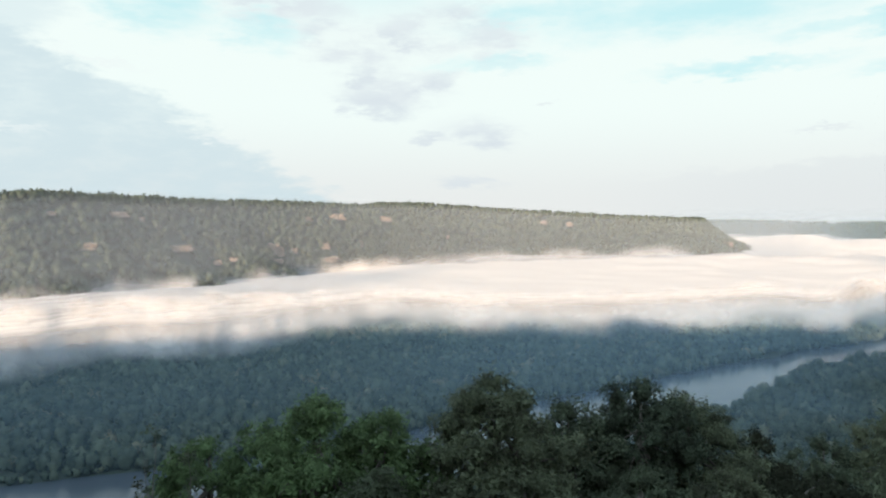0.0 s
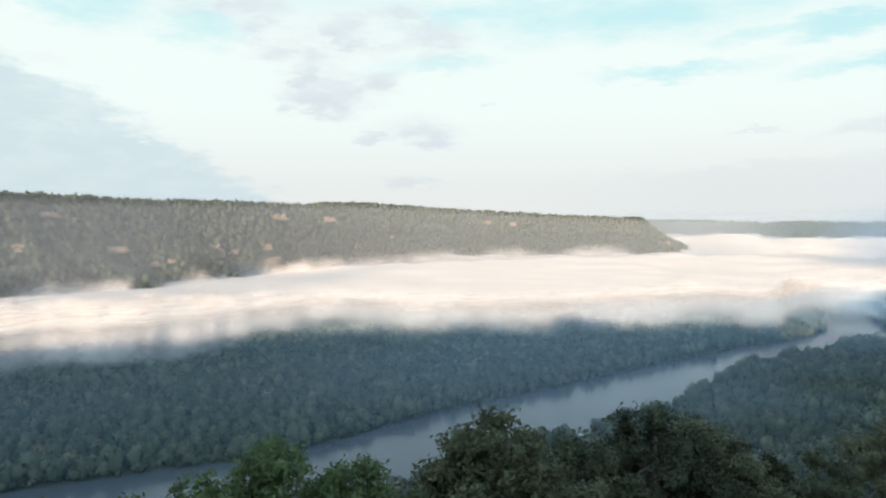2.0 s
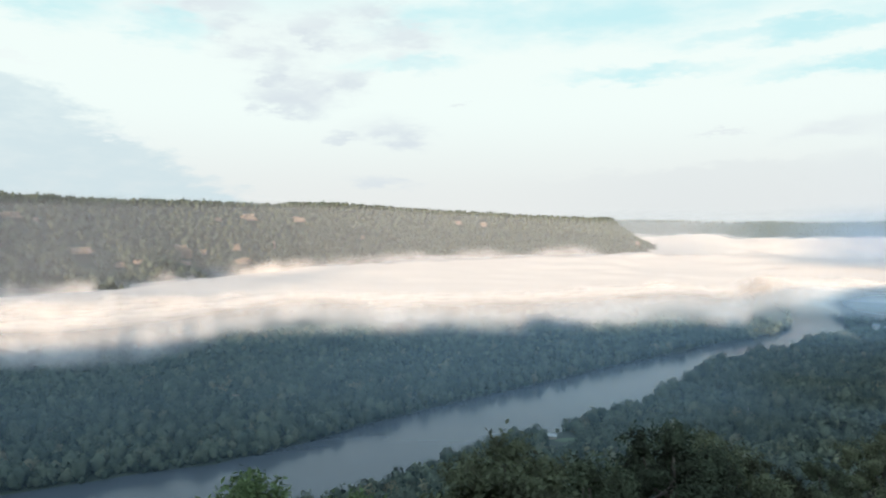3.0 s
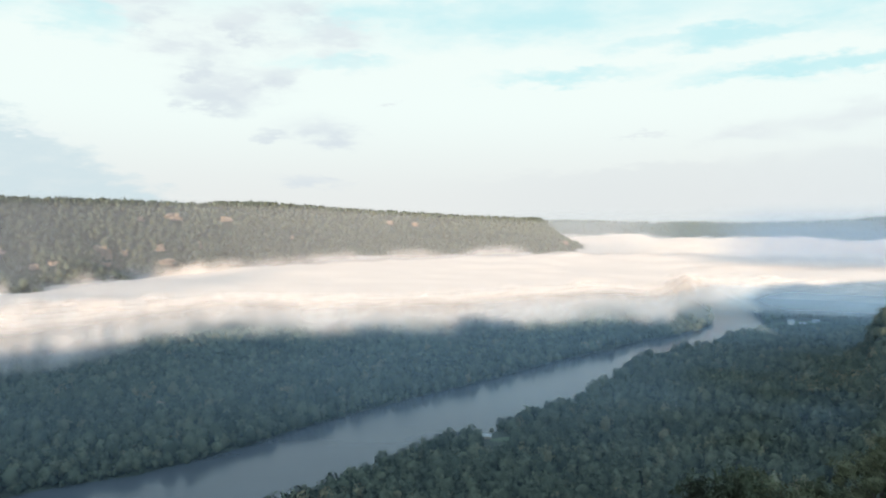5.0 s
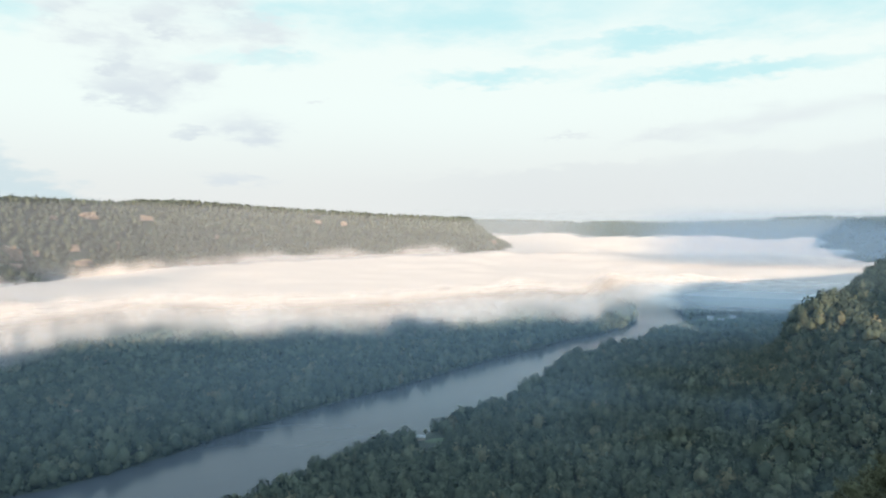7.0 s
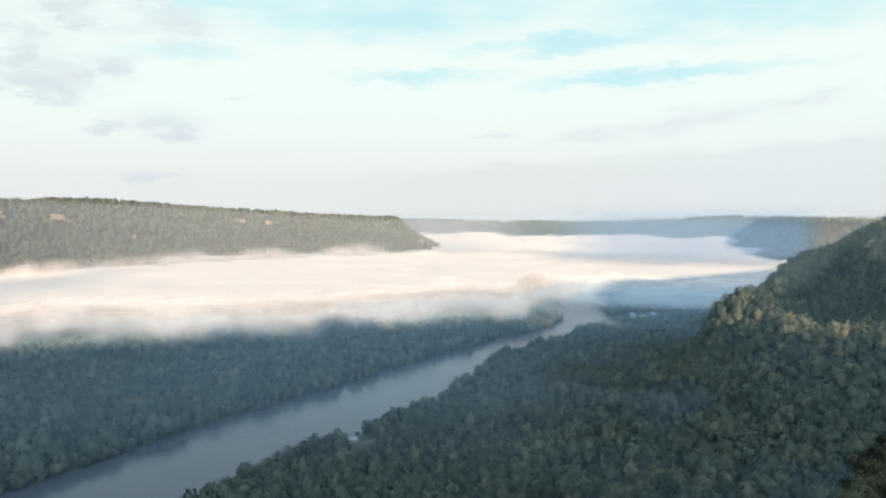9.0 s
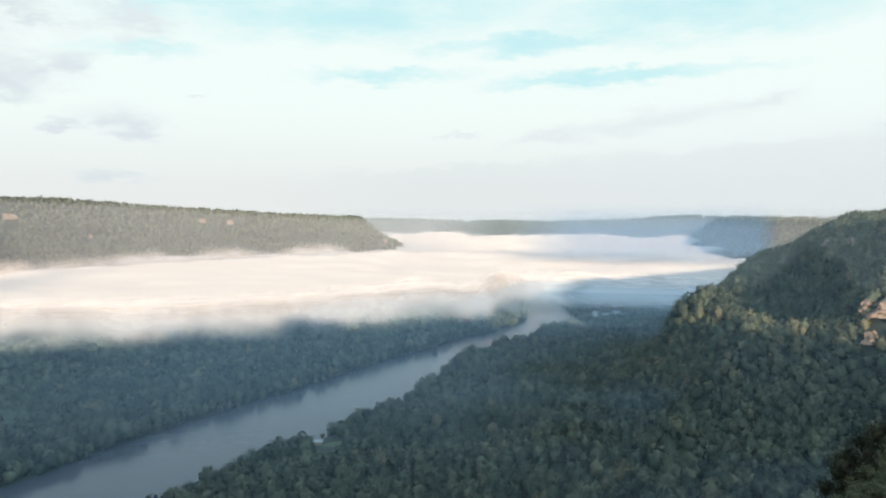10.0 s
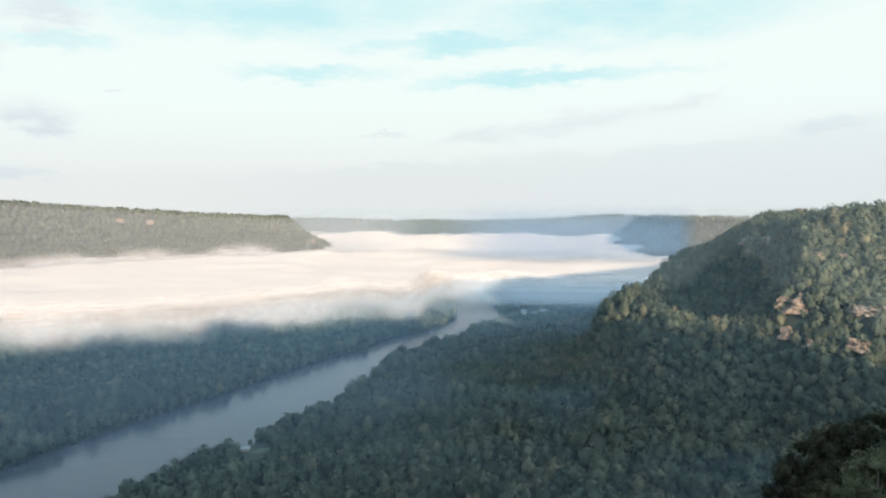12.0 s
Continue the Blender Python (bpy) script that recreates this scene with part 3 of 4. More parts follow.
def crown_arrays(r, radius, height, low, leaves, leaf, tufts=12, core=0.80):
    """A tall broadleaf crown as triangles: a dark heart inside tufts of leafy sprays. Returns places, faces and the way each spray looks."""
    v, f = ICO[1]
    centre = np.array((0, 0, low + height * 0.5))
    size = np.array((radius, radius, height * 0.5))
    heart = v * (1 + 0.15 * r.standard_normal((len(v), 1))) * size * core + centre
    # tufts spread over the upper crown
    k = np.arange(tufts) + 0.5
    up = np.clip(1 - 1.55 * k / tufts + r.uniform(-0.12, 0.12, tufts), -0.6, 1)
    ang = k * 2.399 + r.uniform(-0.5, 0.5, tufts) + r.uniform(0, 6)
    flat = np.sqrt(1 - up ** 2)
    way = np.stack([flat * np.cos(ang), flat * np.sin(ang), up], -1)
    knob = way * r.uniform(0.64, 0.86, (tufts, 1))
    # sprays round each tuft
    n = leaves
    of = r.integers(0, tufts, n)
    out = r.standard_normal((n, 3)) + way[of] * 1.1 + (0, 0, 0.3)
    out /= np.linalg.norm(out, axis=1)[:, None]
    mid = (knob[of] + out * r.uniform(0.14, 0.44, (n, 1))) * size + centre
    nor = out + 0.55 * r.standard_normal((n, 3))
    nor /= np.linalg.norm(nor, axis=1)[:, None]
    nor *= np.sign((nor * out).sum(1))[:, None]
    t1 = np.cross(nor, r.standard_normal((n, 3)))
    t1 /= np.linalg.norm(t1, axis=1)[:, None]
    t2 = np.cross(nor, t1)
    w, h = leaf * r.uniform(0.7, 1.3, (n, 1)), leaf * r.uniform(0.5, 1.0, (n, 1))
    four = np.stack([mid - t1 * w, mid - t2 * h * 0.8, mid + t1 * w, mid + t2 * h], 1).reshape(-1, 3)
    lie = 0.5 * out + 0.8 * (mid - centre) / size + 0.4 * nor
    lie /= np.linalg.norm(lie, axis=1)[:, None]
    q = len(v) + np.arange(n)[:, None] * 4
    return np.concatenate([heart, four]), np.concatenate([f, q + (0, 1, 2), q + (0, 2, 3)]), np.concatenate([v, np.repeat(lie, 4, 0)])


def tube_arrays(path, radii, sides=6):
    """A tapered tube along a path."""
    path, verts = np.asarray(path, float), []
    for i, p in enumerate(path):
        d = path[min(i + 1, len(path) - 1)] - path[max(i - 1, 0)]
        d /= np.linalg.norm(d)
        u = np.cross(d, (0.3, 0.9, 0.1))
        u /= np.linalg.norm(u)
        w = np.cross(d, u)
        for k in range(sides):
            a = 2 * np.pi * k / sides
            verts.append(p + radii[i] * (np.cos(a) * u + np.sin(a) * w))
    faces = []
    for i in range(len(path) - 1):
        for k in range(sides):
            a, b = i * sides + k, i * sides + (k + 1) % sides
            faces += [(a, b, b + sides), (a, b + sides, a + sides)]
    return np.array(verts), np.array(faces)


def joined(pieces):
    verts, faces, n = [], [], 0
    for v, f in pieces:
        verts.append(v), faces.append(f + n)
        n += len(v)
    return np.concatenate(verts), np.concatenate(faces)


def scatter(templates, xy, z, scale, tints, name, even=1.0):
    """Many trees in one mesh."""
    pick = rng.integers(0, len(templates), len(xy))
    turn = rng.uniform(0, 2 * np.pi, len(xy))
    tall = 1.04 + even * rng.uniform(-0.19, 0.21, len(xy))
    vs, fs, ts, ws, n = [], [], [], [], 0
    for i, (v, f, way) in enumerate(templates):
        m = np.where(pick == i)[0]
        c, s = np.cos(turn[m])[:, None], np.sin(turn[m])[:, None]
        k = scale[m][:, None]
        X = (v[:, 0] * c - v[:, 1] * s) * k + xy[m, 0][:, None]
        Y = (v[:, 0] * s + v[:, 1] * c) * k + xy[m, 1][:, None]
        Z = v[:, 2] * k * tall[m][:, None] + z[m][:, None]
        vs.append(np.stack([X, Y, Z], -1).reshape(-1, 3))
        ws.append(np.stack([way[:, 0] * c - way[:, 1] * s, way[:, 0] * s + way[:, 1] * c, way[:, 2] + 0 * c], -1).reshape(-1, 3))
        fs.append((f[None] + (n + np.arange(len(m)) * len(v))[:, None, None]).reshape(-1, 3))
        ts.append(np.repeat(tints[m], len(v)))
        n += len(m) * len(v)
    return mesh_from(name, np.concatenate(vs), np.concatenate(fs), LEAF_WOODS, {"tint": np.concatenate(ts), "lie": np.concatenate(ws)})


def spots(x0, x1, y0, y1, step):
    """Jittered places on a grid."""
    gx, gy = np.meshgrid(np.arange(x0, x1, step), np.arange(y0, y1, step))
    xy = np.stack([gx.ravel(), gy.ravel()], -1)
    xy[:, 0] += (np.floor((xy[:, 1] - y0) / step) % 2) * step * 0.5
    return xy + rng.uniform(-0.5, 0.5, xy.shape) * step


def seen_from_walk(xy, margin=2.0):
    a = np.degrees(np.arctan2(xy[:, 0], xy[:, 1]))
    return (a > -33 - margin) & (a < 64 + margin)


def river_gap(xy):
    """Metres outside the banks; negative over water."""
    x, y = xy[:, 0], xy[:, 1]
    dl, _, sl = near_line(x, y, to_3(BANK_LEFT))
    dr, _, sr = near_line(x, y, to_3(BANK_RIGHT))
    gap = np.where(sl < 0, dl, np.where(sr > 0, dr, -np.minimum(dl, dr)))
    return np.where(np.hypot(x, y) > 2500, 60.0, gap)


def woods_templates(count, leaves, leaf, tufts, core=0.80):
    out = []
    for i in range(count):
        r = np.random.default_rng(100 + i)
        out.append(crown_arrays(r, r.uniform(4.7, 6.3), r.uniform(12.5, 16.5), r.uniform(0.0, 0.8), leaves, leaf, tufts, core))
    return out


def sort_out(xy):
    xy = xy[seen_from_walk(xy)]
    gap = river_gap(xy)
    xy = xy[gap > -2.0]
    for cx, cy, r in CLEARINGS:
        xy = xy[np.hypot(xy[:, 0] - cx, xy[:, 1] - cy) > r]
    z = ground(xy[:, 0], xy[:, 1])
    low = np.arctan2(z + 16 - EYE, np.hypot(xy[:, 0], xy[:, 1])) < radians(-23.5)   # too deep under the rim to show
    return xy[~low], z[~low]


def build_woods():
    near_t, mid_t, far_t = woods_templates(12, 104, 1.1, 16), woods_templates(10, 46, 1.55, 11), woods_templates(10, 18, 2.3, 8)
    left_bank = near_line_side(BANK_LEFT)
    # right bank and its slopes
    xy, z = sort_out(spots(-150, 1500, 60, 1900, 8.2))
    d = np.hypot(xy[:, 0], xy[:, 1])
    bearing = np.degrees(np.arctan2(xy[:, 0], xy[:, 1]))
    head = (xy[:, 0] > 330) & (xy[:, 0] < 800) & (xy[:, 1] > 180) & (xy[:, 1] < 640) & (z > 45)
    right = ~left_bank(xy) & ~head
    single = right & (d > 140) & (xy[:, 0] > 150) & (xy[:, 0] < 420) & (xy[:, 1] > 300) & (xy[:, 1] < 560)
    order = np.argsort(np.where(single, d, 1e9))[:min(262, single.sum())]
    # taller ones stand out along the water's edge
    line = np.array(BANK_RIGHT[4:17], float)
    step = np.concatenate([[0], np.cumsum(np.hypot(*np.diff(line, axis=0).T))])
    run = np.arange(10, step[-1], 26.0)
    run = run + rng.uniform(-11, 11, len(run))
    edge = np.stack([np.interp(run, step, line[:, 0]) + rng.uniform(3, 14, len(run)), np.interp(run, step, line[:, 1]) - rng.uniform(3, 14, len(run))], -1)
    for cx, cy in ((172, 640), (163, 612), (155, 588)):
        edge = edge[np.hypot(edge[:, 0] - cx, edge[:, 1] - cy) > 30]
    build_slope_trees(np.concatenate([xy[order], edge]), np.concatenate([z[order], ground(edge[:, 0], edge[:, 1])]), len(order))
    build_snags()
    right[order] = False
    m = right & (d > 140) & (d < 760)
    put_woods("woods", near_t, xy[m], z[m], "dense green woods on the slope above the river", 0.84)
    m = right & (d >= 760) & (d < 1150) & (bearing < 50)
    put_woods("woods", mid_t, xy[m], z[m], "shaded green woods along the near river bank", 0.74)
    m = right & (d >= 1150) & (d < 1850) & (bearing < 49)
    put_woods("woods", far_t, xy[m], z[m], "shaded woods under the edge of the fog", 0.9)
    # the steep headland stands fuller
    head_t = woods_templates(12, 104, 1.08, 17, 0.72)
    hx, hz = sort_out(spots(330, 800, 180, 640, 5.9))
    rim, _, side = near_line(hx[:, 0], hx[:, 1], RIM_HOME)
    k = (hz > 45) & ((side < 0) | (rim < 40))
    # Leaf tint lifted by 0.1: warm sunlight put into the colour.
    put_woods("woods", head_t, hx[k], hz[k], "sun-touched woods on the steep headland", 0.78, 0.1, 1.0, 0.7)
    # undergrowth between the trunks
    for x0, x1, y0, y1, gap in ((330, 800, 180, 640, 6.0), (60, 480, 140, 620, 7.8)):
        ux = spots(x0, x1, y0, y1, gap)
        ux = ux[seen_from_walk(ux) & (river_gap(ux) > 2)]
        for cx, cy, r in CLEARINGS:
            ux = ux[np.hypot(ux[:, 0] - cx, ux[:, 1] - cy) > 0.8 * r]
        uz = ground(ux[:, 0], ux[:, 1])
        rim, _, side = near_line(ux[:, 0], ux[:, 1], RIM_HOME)
        k = (uz > (45 if x0 == 330 else 8)) & (side < 0) & ~left_bank(ux) & (np.hypot(ux[:, 0], ux[:, 1]) > 150)
        put_woods("undergrowth", far_t, ux[k], uz[k], "low green undergrowth covering the steep slope", 0.6 if x0 == 330 else 0.45)
    # left bank: flood plain, as far as the fog
    xy, z = sort_out(spots(-1000, 1100, 560, 1500, 9.0))
    d = np.hypot(xy[:, 0], xy[:, 1])
    m = left_bank(xy) & (z < 24) & (d < 900)
    put_woods("woods", mid_t, xy[m], z[m], "dense green woods on the flood plain", 0.95)
    bearing = np.degrees(np.arctan2(xy[:, 0], xy[:, 1]))
    m = left_bank(xy) & (z < 24) & (d >= 900) & ((d < 1240) | ((bearing > 13) & (d < 1440)))
    put_woods("woods", far_t, xy[m], z[m], "dim green woods reaching under the fog", 0.98)
    xy, z = sort_out(spots(-380, 900, 480, 1320, 6.0))
    gap = river_gap(xy)
    m = (gap > -4) & (gap < 7)
    put_woods("undergrowth", far_t, xy[m], np.maximum(z[m], 0.2), "dark bushes hanging over the water's edge", 0.5)
    # the long ridge behind it
    xy, z = sort_out(spots(-1500, 1500, 1000, 3500, 14.0))
    d, _, s = near_line(xy[:, 0], xy[:, 1], RIM_LEFT)
    wide = np.degrees(np.arctan2(xy[:, 0], xy[:, 1])) < rng.uniform(-15, 4, len(xy))
    m = left_bank(xy) & (z > 26) & ((s > 0) | (d < 60))
    for near, kind, size in ((wide, mid_t, 1.4), (~wide, far_t, 1.4)):
        put_woods("woods", kind, xy[m & near], z[m & near], "sunlit woods on the far ridge", size, -0.05, 0.6, 0.4)
    # the far plateau
    xy, z = sort_out(rng.uniform((-800, 1500), (4300, 4700), (34000, 2)))
    d, _, s = near_line(xy[:, 0], xy[:, 1], RIM_FAR)
    m = (z > 95) & (d < 150) & ((s > 0) | (d < 90))
    put_woods("woods", far_t, xy[m], z[m], "hazy blue woods on the horizon plateau", 0.95, 0.0, 1.0, 0.4)
    # unseen trees behind the viewpoint, added and sized to shape the shadows
    for x0, x1, tall in ((-300, -140, 0.9), (-140, 60, 2.3), (60, 210, 2.6), (210, 290, 1.2), (290, 420, 0.6)):
        xy = spots(x0, x1, -160, -26, 13.0)
        put_woods("woods", far_t, xy, ground(xy[:, 0], xy[:, 1]), "unseen woods behind the viewpoint, added to block the sun", tall)
    # spur
    xy, z = sort_out(rng.uniform((1300, 1000), (3400, 4300), (17000, 2)))
    d, _, s = near_line(xy[:, 0], xy[:, 1], RIM_SPUR)
    m = ~left_bank(xy) & (z > 60) & (d < 230) & ((s < 0) | (d < 45))
    put_woods("woods", far_t, xy[m], z[m], "hazy woods on a distant spur", 1.25, 0.0, 1.0, 0.4)


def build_slope_trees(xy, z, inner):
    """Trees that can be told apart, each with trunk and crown; the kinds share their meshes."""
    kinds = []
    for i in range(8):
        r = np.random.default_rng(300 + i)
        low = r.uniform(2.0, 3.4)
        v, f, way = crown_arrays(r, r.uniform(4.2, 5.3), r.uniform(10, 12.5), low, 380, 0.56, int(r.integers(14, 20)))
        crown = mesh_from("crown", v, f, LEAF_TREE, {"lie": way})
        bend = r.uniform(-0.5, 0.5, 2)
        trunk = mesh_from("trunk", *tube_arrays([(0, 0, -2), (bend[0] * 0.4, bend[1] * 0.4, low), (bend[0], bend[1], low + 4)], [0.45, 0.32, 0.16]), BARK)
        tree = new("tree")
        part("trunk", trunk, tree)
        part("crown", crown, tree)
        tagged(tree, "broadleaf tree with dense green crown on the slope", "tree", "trees on the near slope")
        kinds.append(tree)
    for n, (p, h) in enumerate(zip(xy, z)):
        k = rng.uniform(1.0, 1.4) if n < inner else rng.uniform(0.95, 1.4)
        m = pose(p[0], p[1], h - 0.3, 0, 0, rng.uniform(0, 360))
        tree = kinds[n] if n < 8 else copy_thing(kinds[int(rng.integers(0, 8))], m)
        tree.scale = (1, 1, 1)
        tree.matrix_basis = m @ Matrix.Diagonal((k, k, k * rng.uniform(0.9, 1.2), 1))


def build_snags():
    """Dead bleached trees standing out of the crowns."""
    for n, (az, el, tall) in enumerate(((35.4, -15.0, 13), (39.0, -13.6, 12), (46.0, -12.0, 13), (52.5, -13.4, 12), (43.0, -16.5, 11), (29.0, -14.0, 12))):
        r = np.random.default_rng(800 + n)
        x, y, _, _ = on_slope(az, el)
        z = float(ground(np.array([x]), np.array([y]))[0])
        tree = new("dead_tree")
        tree.matrix_basis = pose(x, y, z - 0.5, r.uniform(-4, 4), r.uniform(-4, 4), r.uniform(0, 360))
        tall = tall + 2.0
        path = [(0.25 * math.sin(i * 1.1 + n), 0.2 * math.cos(i * 1.9), tall * i / 6) for i in range(7)]
        part("trunk", mesh_from("trunk", *tube_arrays(path, [0.34 - 0.048 * i for i in range(7)], 7), DEADWOOD, smooth=True), tree)
        for _ in range(7):
            h, w = r.uniform(0.5, 0.95), r.uniform(0, 6.28)
            reach = (1.15 - h) * r.uniform(2.5, 4.5)
            a = np.array([0.0, 0.0, tall * h])
            b = a + (math.cos(w) * reach, math.sin(w) * reach, reach * 0.8)
            part("limb", mesh_from("limb", *tube_arrays([a, (a + b) / 2 + (0, 0, -0.2), b], [0.11, 0.08, 0.04], 5), DEADWOOD), tree)
        tagged(tree, "bleached dead tree standing among green crowns", "dead tree", "dead trees on the slope")


def near_line_side(bank):
    line = to_3(bank)
    return lambda xy: near_line(xy[:, 0], xy[:, 1], line)[2] < 0


def put_woods(name, templates, xy, z, label, size, sun_tint=0.0, spread=1.0, even=1.0):
    scale = size * rng.uniform(1 - 0.28 * even, 1 + 0.28 * even, len(xy))
    me = scatter(templates, xy, z - 0.5 - 1.2 * size, scale, np.clip(0.47 + spread * (rng.beta(1.6, 1.8, len(xy)) - 0.47) + sun_tint, 0, 1), name, even)
    tagged(new(name, me), label, "woods", kind="stuff")


build_woods()


# ---- trees on the rim below the camera ----
def leaf_cloud(r, centres, sizes, count, leaf, flat=0.8):
    """Single pointed leaves, four corners each, in tufts over the lobes."""
    weight = sizes ** 2 / (sizes ** 2).sum()
    tufts = r.choice(len(centres), size=max(1, count // 14), p=weight)
    way = r.standard_normal((len(tufts), 3))
    way[:, 2] = np.where(way[:, 2] < -0.2, -way[:, 2] * 0.8, way[:, 2])
    way /= np.linalg.norm(way, axis=1)[:, None]
    heart = centres[tufts] + way * sizes[tufts][:, None] * r.uniform(0.55, 1.12, (len(tufts), 1)) * (1, 1, flat)
    mid = np.repeat(heart, 14, 0) + r.standard_normal((len(tufts) * 14, 3)) * leaf * 1.25
    out = np.repeat(way, 14, 0)
    n = len(mid)
    nor = out * 0.6 + (0, 0, 0.35) + 0.7 * r.standard_normal((n, 3))
    nor /= np.linalg.norm(nor, axis=1)[:, None]
    t1 = np.cross(nor, r.standard_normal((n, 3)))
    t1 /= np.linalg.norm(t1, axis=1)[:, None]
    t2 = np.cross(nor, t1)
    w, h = leaf * r.uniform(0.7, 1.25, (n, 1)), leaf * r.uniform(0.35, 0.55, (n, 1))
    four = np.stack([mid - t1 * w, mid - t2 * h + nor * leaf * 0.12, mid + t1 * w, mid + t2 * h + nor * leaf * 0.12], 1).reshape(-1, 3)
    k = np.arange(n)[:, None] * 4
    return four, np.concatenate([k + (0, 1, 2), k + (0, 2, 3)])


def rim_tree(x, y, top, radius, seed, leaves, label, leaf=0.125, mat=None):
    """A broadleaf tree: trunk, limbs out to the lobes, and a crown of leaves."""
    r = np.random.default_rng(seed)
    base = float(ground(np.array([x]), np.array([y]))[0]) - 0.3
    tall = top - base
    n = 34
    level = np.linspace(0.0, 1.0, n) ** 0.8
    ang = np.arange(n) * 2.399 + r.uniform(0, 6)
    girth = np.sqrt(np.clip(1 - (1 - level * 0.95) ** 2, 0, 1))
    rad = radius * girth * r.uniform(0.4, 1.0, n)
    size = radius * r.uniform(0.20, 0.40, n) * (0.7 + 0.3 * level)
    cen = np.stack([rad * np.cos(ang), rad * np.sin(ang), tall - size - level * radius * 1.45 - r.uniform(0, 0.14, n) * radius], -1)
    cen[:, 2] = np.maximum(cen[:, 2], 1.0)
    tree = new("tree")
    tree.matrix_basis = pose(x, y, base)
    fork = tall * 0.55
    lean = r.uniform(-0.3, 0.3, 2)
    trunk = tube_arrays([(0, 0, -0.5), (lean[0] * 0.5, lean[1] * 0.5, fork * 0.5), (lean[0], lean[1], fork), (lean[0], lean[1], tall - radius * 0.4)], [0.26, 0.2, 0.15, 0.05], 8)
    part("trunk", mesh_from("trunk", *trunk, BARK, smooth=True), tree)
    for c in cen[1:26:2]:
        a = np.array([lean[0], lean[1], fork + r.uniform(-0.15, 0.2) * radius])
        m = (a + c) / 2 + (0, 0, -0.15 * radius) + r.uniform(-0.2, 0.2, 3)
        part("limb", mesh_from("limb", *tube_arrays([a, m, c], [0.09, 0.06, 0.02], 5), BARK, smooth=True), tree)
    v, f = leaf_cloud(r, cen, size, int(leaves * 1.15), leaf)
    heart = joined([(ICO[1][0] * (1 + 0.2 * r.standard_normal((len(ICO[1][0]), 1))) * s * 0.5 + c, ICO[1][1]) for c, s in zip(cen, size)])
    v, f = joined([(v, f), heart])
    part("crown", mesh_from("crown", v, f, mat or LEAF_NEAR), tree)
    return tagged(tree, label, "tree")


def build_rim_trees():
    for row in (
        (-5.6, 30.6, 193.2, 5.2, 1, 26000, "broad fresh-green oak just below the viewpoint"),
        (-10.4, 31.5, 190.9, 3.2, 41, 11000, "low fresh-green oak beside a broader one"),
        (2.2, 31.0, 193.9, 3.7, 2, 17000, "dark green oak with a pointed top below the viewpoint"),
        (10.2, 37.5, 192.2, 4.2, 3, 17000, "dark leafy oak on the wooded rim"),
        (13.6, 39.8, 190.8, 3.8, 4, 14000, "dark leafy oak on the wooded rim"),
        (18.5, 43.0, 187.6, 3.0, 5, 4500, "thin grey-brown half-bare tree on the rim"),
        (30.5, 58.0, 183.3, 4.6, 6, 9000, "olive-green tree on the slope under the rim"),
        (24.0, 56.0, 181.5, 4.4, 7, 8000, "olive-green tree on the slope under the rim"),
        (37.0, 60.0, 184.6, 4.6, 8, 8000, "olive-green tree on the slope under the rim"),
        (73.0, 85.3, 176.1, 5.5, 70, 9000, "brownish tree under the rim with slope shade in its leaf colour"),
        (72.0, 81.0, 179.6, 6.0, 71, 9000, "brownish tree under the rim with slope shade in its leaf colour"),
        (71.8, 77.3, 181.8, 6.0, 72, 9000, "brownish tree under the rim with slope shade in its leaf colour"),
        (73.2, 74.5, 182.8, 6.0, 73, 9000, "brownish tree under the rim with slope shade in its leaf colour"),
        (64.8, 75.5, 178.0, 5.0, 74, 9000, "brownish tree under the rim with slope shade in its leaf colour"),
        (40.5, 60.2, 187.0, 3.4, 28, 9000, "grey-green leafy tree standing on the rim"),
        (44.5, 59.0, 188.0, 3.6, 9, 9000, "grey-green leafy tree standing on the rim"),
        (15.0, 20.8, 195.6, 2.6, 10, 6000, "olive-green oak at the edge of the viewpoint"),
        (17.0, 58.0, 178.5, 4.2, 11, 6000, "green tree on the slope under the rim"),
        (6.2, 35.5, 191.4, 3.4, 12, 11000, "dark green oak between two taller ones"),
        (-2.5, 31.0, 191.9, 2.5, 43, 10000, "round fresh-green oak beside a broader one"),
        (-2.4, 26.5, 190.9, 2.4, 13, 7000, "leafy green shrub on the rim edge"),
        (3.4, 27.5, 190.4, 2.4, 14, 6000, "dark leafy shrub on the rim edge"),
        (8.4, 30.0, 189.9, 2.6, 15, 6500, "dark grey-green shrub on the rim edge"),
        (13.2, 32.5, 188.9, 2.7, 16, 6500, "dark grey-green shrub on the rim edge"),
        (18.5, 36.0, 187.0, 2.9, 17, 6500, "brownish-green shrub on the rim edge"),
        (-8.6, 27.0, 189.6, 1.8, 18, 4500, "leafy green shrub on the rim edge"),
    ):
        rim_tree(*row, mat=LEAF_FRESH if "fresh" in row[6] else LEAF_BROWN_SHADE if "brown" in row[6] else None)


build_rim_trees()


